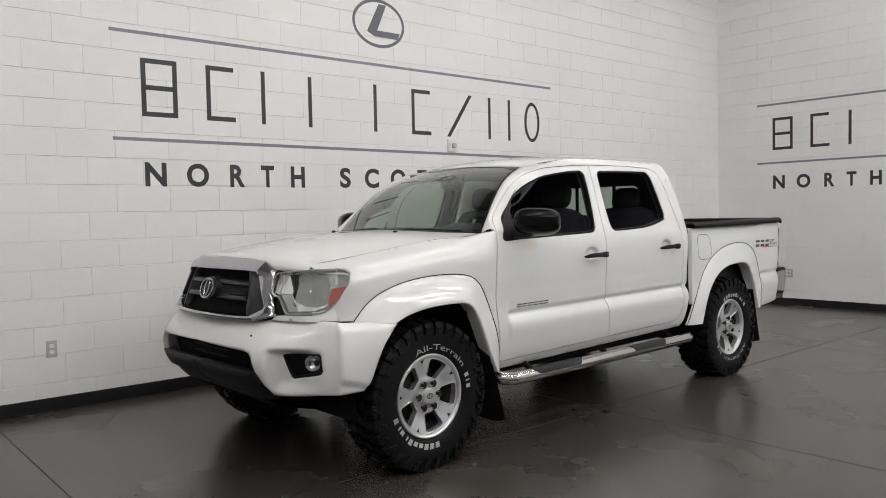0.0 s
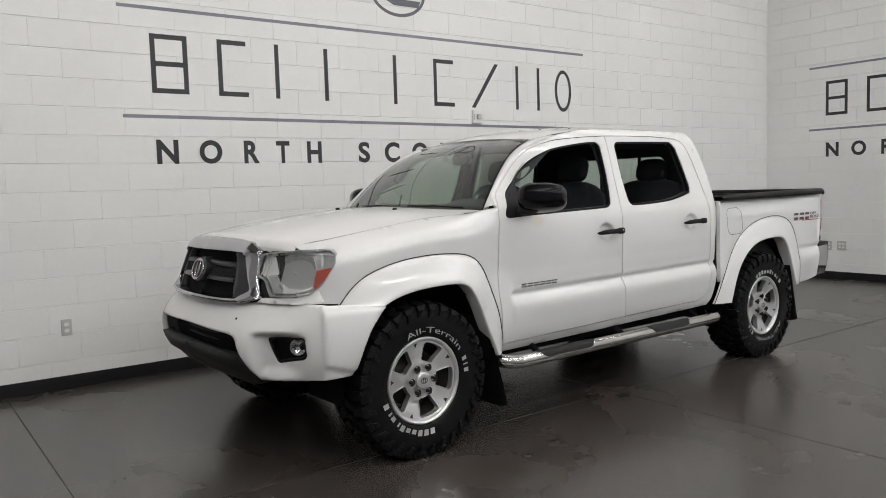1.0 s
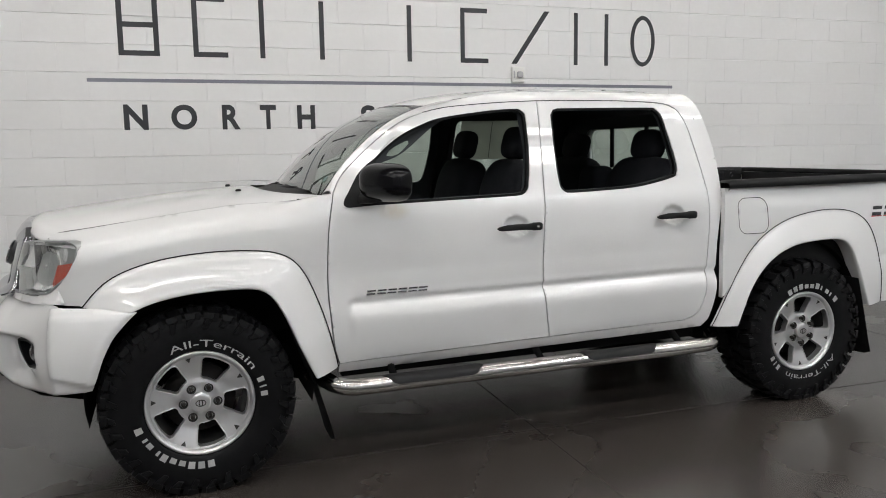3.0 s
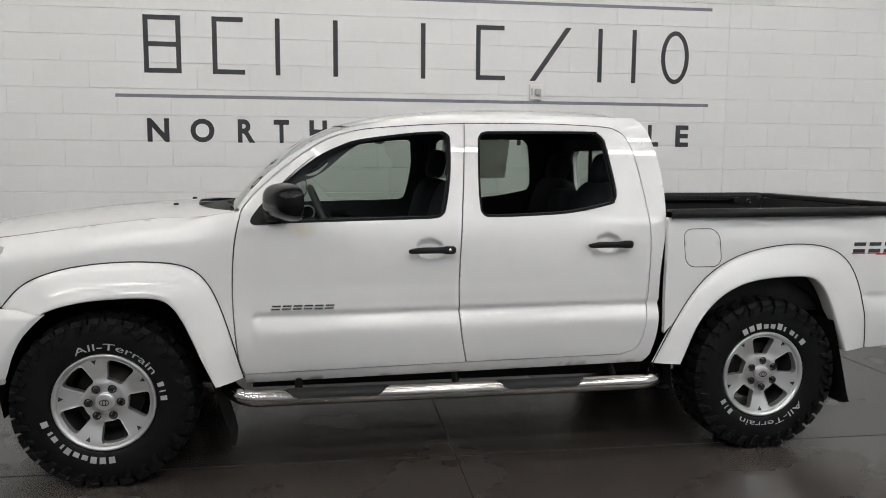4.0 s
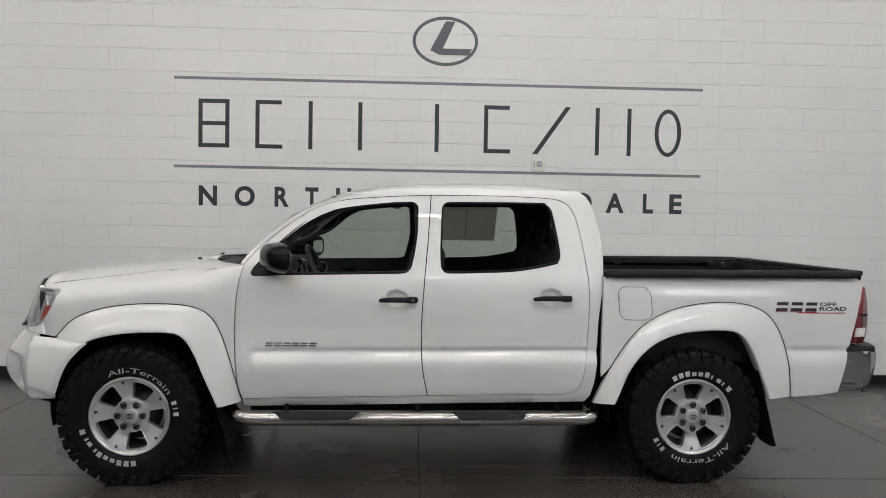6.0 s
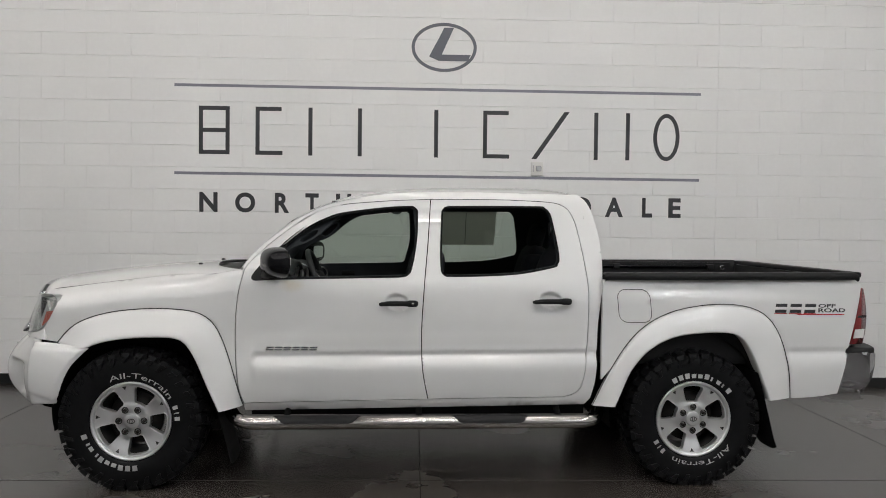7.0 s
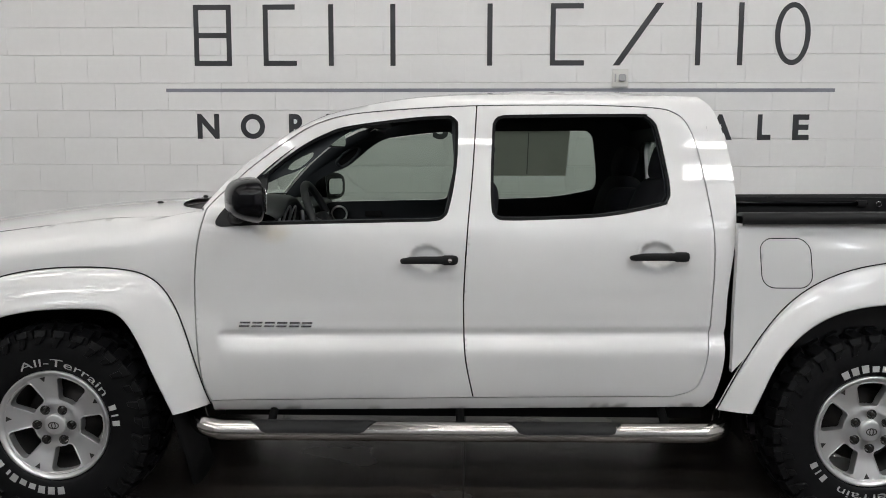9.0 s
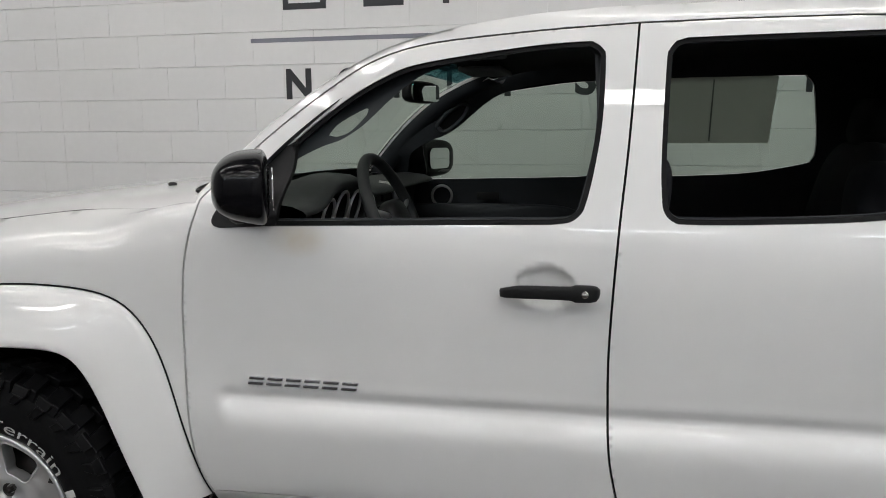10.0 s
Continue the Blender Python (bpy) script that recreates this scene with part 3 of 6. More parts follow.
REAR_EDGE = curve([(2.153, 1.671), (2.40, 1.660), (2.485, 1.637), (2.530, 1.588), (2.565, 1.48), (2.600, 1.256), (2.611, 1.098), (2.609, 0.90), (2.601, 0.745), (2.580, 0.60), (2.545, 0.538), (2.47, 0.509)])
REAR_DOOR = [(u, z) for u, z in B_SEAM[::-1]] + curve([(1.75, 0.499), (2.1, 0.504), (2.46, 0.509)])[:-1] + REAR_EDGE[::-1] + [(1.9, 1.671)]
FRONT_WINDOW = curve([(0.676, 1.186), (0.660, 1.192), (0.656, 1.208), (0.678, 1.244), (0.752, 1.330), (0.832, 1.398), (0.90, 1.455), (0.975, 1.507), (1.065, 1.551), (1.165, 1.583), (1.412, 1.617), (1.555, 1.6265), (1.581, 1.623), (1.600, 1.608), (1.607, 1.582), (1.604, 1.45), (1.590, 1.34), (1.572, 1.256), (1.559, 1.228), (1.535, 1.211), (1.495, 1.205)]) + [(0.838, 1.189)]
REAR_WINDOW = curve([(1.790, 1.6295), (2.0, 1.633), (2.335, 1.635), (2.372, 1.626), (2.398, 1.602), (2.412, 1.565), (2.440, 1.407), (2.447, 1.325), (2.436, 1.290), (2.405, 1.268), (2.193, 1.228), (1.95, 1.214), (1.795, 1.211), (1.763, 1.217), (1.744, 1.236), (1.738, 1.268), (1.736, 1.36), (1.744, 1.570), (1.750, 1.602), (1.765, 1.622)])
def evened(line, n, rounds=8):
    """A line with n even steps, its small waves smoothed out and its ends kept."""
    p = np.array(line, float)
    d = np.concatenate([[0], np.cumsum(np.hypot(*np.diff(p, axis=0).T))])
    t = np.linspace(0, d[-1], n + 1)
    p = np.stack([np.interp(t, d, p[:, 0]), np.interp(t, d, p[:, 1])], 1)
    for _ in range(rounds):
        p[1:-1] = 0.5 * p[1:-1] + 0.25 * (p[:-2] + p[2:])
    return [tuple(float(c) for c in q) for q in p]


FRONT_FLARE_OUT = evened(curve([(-0.432, 0.822), (-0.334, 0.929), (-0.164, 0.993), (0.015, 1.018), (0.15, 1.022), (0.26, 1.017), (0.36, 1.002), (0.425, 0.965), (0.482, 0.873), (0.549, 0.687), (0.607, 0.46)]), 60)
FRONT_FLARE_IN = evened(curve([(-0.245, 0.806), (-0.20, 0.828), (-0.12, 0.850), (-0.018, 0.866), (0.10, 0.873), (0.209, 0.873), (0.265, 0.866), (0.305, 0.842), (0.364, 0.747), (0.42, 0.614), (0.495, 0.448)]), 60)
REAR_FLARE_OUT = evened(curve([(2.639, 0.465), (2.693, 0.598), (2.801, 0.783), (2.926, 0.930), (3.093, 1.021), (3.299, 1.063), (3.420, 1.069), (3.520, 1.062), (3.659, 1.020), (3.757, 0.895), (3.808, 0.727), (3.834, 0.51)]), 60)
REAR_FLARE_IN = evened(curve([(2.752, 0.470), (2.790, 0.560), (2.841, 0.681), (2.950, 0.808), (3.098, 0.884), (3.25, 0.907), (3.35, 0.911), (3.44, 0.910), (3.500, 0.898), (3.565, 0.809), (3.622, 0.681), (3.690, 0.505)]), 60)
GAP = 0.0028
SCREEN_SIDE = curve([(0.572, 0.165, 1.236), (0.682, 0.205, 1.362), (0.795, 0.250, 1.468), (0.912, 0.292, 1.553), (1.018, 0.325, 1.605), (1.078, 0.342, 1.628), (1.130, 0.360, 1.645)], 4)


def at_side(fn, far):
    s = side(far)
    return lambda a, b: s(fn(a, b))


def both(build):
    for far in (False, True):
        build(far, (0, -1, 0) if far else (0, 1, 0))


def body_side(far, into):
    # fender with the arch cut out along the flare
    top = [(u, _shoulder(u) + 0.09) for u in np.linspace(0.63, -0.56, 26)]
    lamp_edge = curve([(-0.545, 1.108), (-0.49, 1.094), (-0.460, 1.088), (-0.437, 1.066), (-0.466, 0.985), (-0.524, 0.905), (-0.575, 0.884)])
    fender = [p for p in FRONT_SEAM[::-1]] + [(float(a), float(b)) for a, b in top] + lamp_edge + [(-0.60, 0.885), (-0.60, 0.835), (-0.44, 0.826)] + FRONT_FLARE_OUT
    part("front_fender", lifted(offset(fender, GAP), at_side(fender_at, far), step=0.03, into=into), M_PAINT, truck)
    door = part("front_door", lifted(offset(FRONT_DOOR, GAP), at_side(door_at, far), [FRONT_WINDOW], step=0.027 if far else 0.0095, into=into, rim=0.03), M_PAINT if far else M_DOORPAINT, truck)
    rear = part("rear_door", lifted(offset(REAR_DOOR, GAP), at_side(door_at, far), [REAR_WINDOW], step=0.027 if far else 0.0095, into=into, rim=0.03), M_PAINT, truck)
    for d, hole in ((door, FRONT_WINDOW), (rear, REAR_WINDOW)):
        inner = offset(hole, 0.012)
        sunk = lambda u, z: (u, door_at(u, z)[1] + 0.006, z)
        part("window_seal", lifted(offset(hole, 0.0005), at_side(sunk, far), [inner], step=0.03, into=into, rim=0.02), M_SEAL, d, "black rubber window seal")
        if far:
            pane = lambda u, z: (u, door_at(u, z)[1] + 0.016, z)
            g = part("window_glass", lifted(offset(hole, 0.014), at_side(pane, far), step=0.06, rim=0), M_SIDEGLASS, d, "grey tinted glass")
            g.visible_shadow = False
    # pillars, sill and roof rail round the doors
    a_front = curve([(0.594, 1.258), (0.640, 1.322), (0.720, 1.404), (0.80, 1.470), (0.88, 1.527), (0.96, 1.578), (1.04, 1.615), (1.13, 1.643), (1.22, 1.664), (1.33, 1.684)])
    outer = [(0.612, 0.425)] + [(2.60, 0.462)] + curve([(2.632, 0.503), (2.655, 0.62), (2.664, 0.80), (2.668, 0.952), (2.690, 1.15), (2.700, 1.30), (2.690, 1.45), (2.655, 1.60), (2.625, 1.665), (2.58, 1.708)]) + [(2.3, 1.712), (1.9, 1.716), (1.6, 1.711), (1.45, 1.700)] + a_front[::-1] + [(0.60, 1.255)] + FRONT_SEAM[4:]
    hole = FRONT_SEAM + [(0.662, 0.476), (1.672, 0.497), (2.1, 0.504)] + REAR_EDGE[::-1] + [(1.9, 1.671)] + DRIP_FRONT
    part("cab_side", lifted(outer, at_side(door_at, far), [offset(hole, -GAP * 0.5)], step=0.025, into=into, rim=0.02), M_PAINT, truck)
    rows = []
    for k, (u, z) in enumerate(a_front[:-5]):
        q = k / (len(a_front) - 6) * (len(SCREEN_SIDE) - 1)
        i0 = min(int(q), len(SCREEN_SIDE) - 2)
        e = Vector(SCREEN_SIDE[i0]).lerp(Vector(SCREEN_SIDE[i0 + 1]), q - i0)
        a = Vector(door_at(u, z))
        n = Vector((-0.35, -0.55, 0.75)).normalized()
        rows.append([side(far)(tuple(a.lerp(e, t) + n * 0.008 * math.sin(math.pi * t) + Vector((0.03 * (t > 1.0), 0, -0.02 * (t > 1.0))))) for t in (-0.05, 0, 0.15, 0.3, 0.5, 0.7, 0.85, 1.0, 1.08)])
    part("windshield_pillar", loft(rows), M_PAINT, truck)
    # pillar between the doors, behind the gap
    bp = [(u - 0.035, z) for u, z in B_SEAM] + [(u + 0.035, z) for u, z in B_SEAM[::-1]]
    part("pillar", lifted(bp, at_side(lambda u, z: (u, _door(z) + 0.034, z), far), step=0.05, rim=0.05, into=into), M_SEAL, truck)
    # cargo bed
    bed = [(2.688, 1.207)] + [(2.684, 0.90), (2.683, 0.62)] + REAR_FLARE_OUT[8:] + curve([(3.861, 0.505), (4.0, 0.515), (4.131, 0.533)]) + curve([(4.16, 0.65), (4.205, 0.823)]) + curve([(4.255, 1.0), (4.285, 1.165), (4.262, 1.21), (4.240, 1.229)])[1:] + [(3.5, 1.218)]
    fuel = rounded(2.777, 2.972, 0.957, 1.150, 0.05, 6)
    fuel = [(u + 0.02 * (1.15 - z) / 0.19 - 0.008, z) for u, z in fuel]
    part("bed_side", lifted(offset(bed, 0.001), at_side(bed_at, far), [fuel] if not far else [], step=0.03 if far else 0.014, into=into, rim=0.03), M_PAINT, truck)
    if not far:
        part("fuel_door", lifted(offset(fuel, 0.002), at_side(bed_at, far), step=0.03, into=into, rim=0.012), M_PAINT, truck)
        ring = resample(fuel, 0.02)
        part("fuel_door_gap", tube([(u, bed_at(u, z)[1] + 0.0012, z) for u, z in ring + ring[:1]], 0.0022, n=6, caps=False), M_SEAL, truck, "thin dark gap round the fuel door")


both(body_side)


def flares(far, into):
    for name, out, inn, fn in (("fender_flare", FRONT_FLARE_OUT, FRONT_FLARE_IN, fender_at), ("fender_flare", REAR_FLARE_OUT, REAR_FLARE_IN, bed_at)):
        s = side(far)
        n = len(out)
        rows = []
        for i in range(n):
            o, q = Vector(out[i]), Vector(inn[i])
            base = fn(*o)[1]
            dirn = (q - o).normalized()
            lip = q + dirn * 0.012
            prof = [(o, base + 0.016), (o + dirn * 0.001, base + 0.004), (o + dirn * 0.006, base - 0.004)]
            for k in range(1, 9):
                t = k / 8
                prof.append((o.lerp(q, t), base - 0.004 + (-0.034 - base + 0.004) * (0.62 * t + 0.38 * math.sin(t * math.pi / 2))))
            prof += [(q + dirn * 0.004, -0.033), (q + dirn * 0.008, -0.028), (q + dirn * 0.009, -0.01), (q + dirn * 0.004, 0.06)]
            rows.append([s((p.x, v, p.y)) for p, v in prof])
        f = part(name, loft(rows), M_PAINT, truck, "white painted wheel arch flare")
        part("seam", tube([s((p[0], fn(*p)[1] - 0.0005, p[1])) for p in out], 0.0024, n=6), M_SEAL, f, "black rubber seam")


both(flares)


# hood, roof and glass
def hood_z(u, v):
    q = abs(v - MID) / (0.70 - min(0.06, _nose(u)))
    crown = 0.0972 - 0.0267 * (u + 0.6) / 0.9 + 0.0075 * (1 - ((u + 0.15) / 0.45) ** 2)
    q = min(1, q)
    return _shoulder(u) + (crown - _swell(u)) * (1 - 0.62 * q ** 1.6 - 0.38 * q ** 5)


_nosecurve = spline((0.19, 0.35, 0.50, 0.63, 0.89), (-0.548, -0.628, -0.674, -0.698, -0.715))
_cowl = spline((0.19, 0.27, 0.35, 0.45, 0.60, 0.89), (0.612, 0.556, 0.462, 0.392, 0.352, 0.335))


def hood_at(s, j):
    """s along the hood from nose to cowl, j across it."""
    e = 0.192 + min(0.06, _nose(-0.585 + 1.19 * s))
    v = e + (2 * MID - 2 * e) * j
    d = min(v, 2 * MID - v)
    u0, u1 = _nosecurve(d), _cowl(d)
    u = u0 + (u1 - u0) * s
    z = hood_z(u, v)
    e = max(0.0, 0.06 - s) / 0.06
    return (u + 0.012 * e * e, v, z - 0.030 * e ** 2.2)


rows = [[hood_at(s, j) for j in np.linspace(0, 1, 61)] for s in [0, 0.004, 0.01, 0.02, 0.035, 0.05, *np.linspace(0.07, 1, 44)]]
bm = loft(rows)
edge = [bm.verts.new(Vector(p) - Vector((-0.01, 0, 0.02))) for p in rows[0]]
bm.verts.ensure_lookup_table()
for i in range(60):
    bm.faces.new((bm.verts[i], bm.verts[i + 1], edge[i + 1], edge[i]))
part("hood", bm, M_PAINT, truck)

_edge_v = spline((1.13, 1.20, 1.30, 1.45, 1.65, 2.10, 2.40, 2.52, 2.60, 2.64, 2.668), (0.36, 0.325, 0.292, 0.277, 0.272, 0.272, 0.272, 0.270, 0.268, 0.26, 0.25))
_edge_z = spline((1.13, 1.20, 1.30, 1.45, 1.65, 2.10, 2.40, 2.52, 2.60, 2.64, 2.668), (1.645, 1.664, 1.684, 1.702, 1.713, 1.717, 1.712, 1.700, 1.675, 1.635, 1.575))


def roof_at(i, j):
    """The roof: i from the windshield to the back, j across."""
    u = 1.13 + 1.538 * i
    e = _edge_v(u)
    q = abs(2 * j - 1)
    return (u - 0.077 * (1 - q ** 2) * (1 - i) ** 2.2 + 0.05 * (1 - q ** 2) * i ** 3, e + (2 * MID - 2 * e) * j, _edge_z(u) - 0.003 * q ** 6 + (0.022 + 0.03 * min(1, i * 2.0)) * (1 - q ** 2.2))


rows = [[roof_at(i, j) for j in np.linspace(0, 1, 41)] for i in np.linspace(0, 1, 45)]
part("roof", loft(rows), M_PAINT, truck)



def screen_at(i, j):
    """Windshield: i up from the cowl, j across."""
    k = i * (len(SCREEN_SIDE) - 1)
    a = min(int(k), len(SCREEN_SIDE) - 2)
    e = Vector(SCREEN_SIDE[a]).lerp(Vector(SCREEN_SIDE[a + 1]), k - a)
    v = e.y + (2 * MID - 2 * e.y) * j
    q = 1 - abs(2 * j - 1) ** 2.0
    return (e.x - (0.068 + 0.009 * i) * q, v, e.z + q * (0.012 + 0.010 * i - 0.003 * math.sin(math.pi * i)))


rows = [[screen_at(i, j) for j in np.linspace(0.007, 0.993, 41)] for i in np.linspace(0.0, 0.985, 26)]
windshield = part("windshield", loft(rows), M_GLASS, truck, "green tinted windshield glass")
windshield.visible_shadow = False
rows = [[tuple(Vector(screen_at(i, j)) + Vector((0.002, 0, -0.003))) for j in np.linspace(0.028, 0.972, 31)] for i in np.linspace(0.68, 0.985, 9)]
part("shade_band", loft(rows), M_SHADE, truck, "blue green shade band along the top of the windshield").visible_shadow = False
for j0, j1 in ((0.0, 0.008), (0.992, 1.0)):
    rows = [[tuple(Vector(screen_at(i, j)) + Vector((0.002, 0, 0.004))) for j in np.linspace(j0, j1, 4)] for i in np.linspace(0, 1, 26)]
    part("screen_trim", loft(rows), M_SEAL, truck, "black windshield edge trim")
rows = [[tuple(Vector(screen_at(i, j)) + Vector((0, 0, 0.003))) for j in np.linspace(0.0, 1.0, 31)] for i in (0.978, 0.99, 1.0)]
part("screen_trim", loft(rows), M_SEAL, truck, "black windshield edge trim")
disc = [(0.085 + 0.017 * math.sin(t), 0.055 + 0.010 * math.cos(t)) for t in np.linspace(0, 2 * math.pi, 20, endpoint=False)]
bm = bmesh.new()
bm.faces.new([bm.verts.new(Vector(screen_at(*p)) + Vector((-0.002, 0, 0.002))) for p in disc])
part("service_sticker", bm, node_mat("pale_teal_sticker", (0.10, 0.17, 0.16), 0.5, vary=0.3, vary_scale=160), truck, "small round pale teal sticker", smooth=False)
# cowl panel under the wipers
rows = []
for v in np.linspace(0.175, 2 * MID - 0.175, 29):
    c = _cowl(min(v, 2 * MID - v))
    e = Vector(screen_at(0.03, (v - 0.17) / (2 * MID - 0.34)))
    rows.append([(c - 0.02, v, hood_z(c, v) - 0.030), (c + 0.01, v, hood_z(c, v) - 0.026), (e.x - 0.01, v, e.z - 0.012), (e.x + 0.02, v, e.z - 0.002)])
part("cowl_panel", loft(rows), M_BLACK, truck, "black cowl grille panel")
# back of the cab with its window
back_hole = rounded(0.44, 2 * MID - 0.44, 1.29, 1.545, 0.06, 5)
back = rounded(0.20, 2 * MID - 0.20, 0.62, 1.60, 0.05, 4)
bu = lambda v, z: (2.695 - 0.12 * max(0.0, z - 1.30) ** 1.2 - 0.02 * (abs(v - MID) / 0.7) ** 2, v, z)
part("cab_back", lifted(back, bu, [back_hole], step=0.06, into=(-1, 0, 0), rim=0.03), M_PAINT, truck)
g = part("rear_glass", lifted(offset(back_hole, -0.01), lambda v, z: (bu(v, z)[0] - 0.012, v, z), step=0.08, rim=0), M_SIDEGLASS, truck, "grey tinted rear window")
g.visible_shadow = False
for v in (0.70, 1.08):
    part("window_bar", box(bmesh.new(), 2.655, 2.672, v - 0.012, v + 0.012, 1.30, 1.60), M_SEAL, truck)


# ---- wheels ----
TYRE_R, RIM_R = 0.406, 0.222


def tyre_mesh():
    prof = [(0.210, 0.245), (0.222, 0.252), (0.26, 0.262), (0.30, 0.266), (0.34, 0.262), (0.368, 0.252), (0.378, 0.240), (0.382, 0.22), (0.384, 0.12), (0.382, 0.02), (0.378, 0.004), (0.368, -0.010), (0.34, -0.018), (0.30, -0.020), (0.262, -0.017), (0.232, -0.008), (0.224, 0.002), (0.214, 0.006)]
    return turned(curve(prof, 3), 96)


def tread_mesh():
    """Blocks of an all-terrain tread: staggered shoulder lugs and two rows of hooked centre blocks."""
    bm = bmesh.new()

    def block(a0, a1, y0, y1, skew, r0=0.372, r1=TYRE_R, drop0=0.0, drop1=0.0):
        rows = []
        for r, ins in ((r0, 0), (r1 - 0.002, 0.0015), (r1, 0.004)):
            ring = []
            for a, y, dr in ((a0, y0, drop0), (a1, y0, drop0), (a1, y1, drop1), (a0, y1, drop1)):
                a_in = a + (ins / 0.4 if a == a0 else -ins / 0.4) + skew * (y - 0.12)
                y_in = y + (ins if y == y0 else -ins)
                ring.append(((r - dr) * math.cos(a_in), y_in, (r - dr) * math.sin(a_in)))
            rows.append(ring)
        loft(rows, bm, True)
        bm.faces.new(bm.verts[-4:])
    n = 32
    for k in range(n):
        a, p = 2 * math.pi * k / n, 2 * math.pi / n
        long = 0.012 if k % 2 else 0.0
        bm.verts.ensure_lookup_table()
        block(a, a + p * 0.62, -0.016 - long * 0.4, 0.045, 0.35, drop0=0.014, drop1=0.0)
        bm.verts.ensure_lookup_table()
        block(a + p * 0.1, a + p * 0.72, 0.20, 0.258 + long * 0.4, 0.35, drop0=0.0, drop1=0.014)
        bm.verts.ensure_lookup_table()
        block(a + p * 0.3, a + p * 0.92, 0.054, 0.112, -0.9)
        bm.verts.ensure_lookup_table()
        block(a + p * 0.05, a + p * 0.72, 0.122, 0.190, 0.9)
        # hooked lugs that run down the side wall, long and short in turn
        for r0, r1, c0, c1, w0, w1 in ((0.392, 0.366, 0.30, 0.30, 0.60, 0.56), (0.366, 0.336 - long, 0.30, 0.52, 0.40, 0.30)):
            ring = lambda lift, ins: [((r - ins * sg) * math.cos(a + p * (c + sd * (w / 2 - ins * 14))), -0.019 + 0.34 * max(0.0, r - 0.375) - lift, (r - ins * sg) * math.sin(a + p * (c + sd * (w / 2 - ins * 14)))) for r, c, w, sg, sd in ((r0, c0, w0, 1, -1), (r0, c0, w0, 1, 1), (r1, c1, w1, -1, 1), (r1, c1, w1, -1, -1))]
            loft([ring(-0.004, 0), ring(0.0075, 0), ring(0.010, 0.0022)], bm, True)
            bm.verts.ensure_lookup_table()
            bm.faces.new(bm.verts[-4:])
    return bm


def bent(bm, sx, sy, r, height, width, mid, flip=False, y=-0.0225):
    """Bends a flat word round the wheel's axis: r is the radius of its foot, mid the angle of its middle."""
    for v in bm.verts:
        t = (v.co.x / sx - 0.5) * width
        rr = r + v.co.y / sy * height
        if flip:
            a, rr = mid + t / r, 2 * r + height - rr
        else:
            a = mid - t / r
        yy = -0.0185 - 0.0025 * math.sin((rr - 0.23) / 0.12 * math.pi) if y is None else y
        v.co = Vector((rr * math.cos(a), yy, rr * math.sin(a)))
    return bm


def rim_at(x, z):
    r = math.hypot(x, z)
    return (x, 0.012 + 0.018 * math.exp(-((r - 0.115) / 0.045) ** 2) - 0.006 * max(0.0, (r - 0.17) / 0.04) + (0.006 if r < 0.075 else 0.0), z)


def sector(a, r0, r1, w0, w1, rr=0.014):
    """A rounded opening between two spokes."""
    outer = [(r1, t) for t in np.linspace(-w1, w1, 7)]
    inner = [(r0, t) for t in np.linspace(w0, -w0, 4)]
    raw = [(r * math.cos(a + t / r), r * math.sin(a + t / r)) for r, t in outer + inner]
    big = offset(raw, rr)
    out = []
    n = len(big)
    for i in range(n):
        p0, p1, p2 = Vector(big[i - 1]), Vector(big[i]), Vector(big[(i + 1) % n])
        n1, n2 = (p1 - p0).normalized(), (p2 - p1).normalized()
        s = -1 if area2(big) > 0 else 1
        a1, a2 = Vector((-n1.y, n1.x)) * s * rr, Vector((-n2.y, n2.x)) * s * rr
        if n1.angle(n2) > 0.5:
            for k in range(5):
                d = a1.lerp(a2, k / 4).normalized() * rr
                out.append((p1.x + d.x, p1.y + d.y))
        else:
            d = (a1 + a2).normalized() * rr
            out.append((p1.x + d.x, p1.y + d.y))
    return out


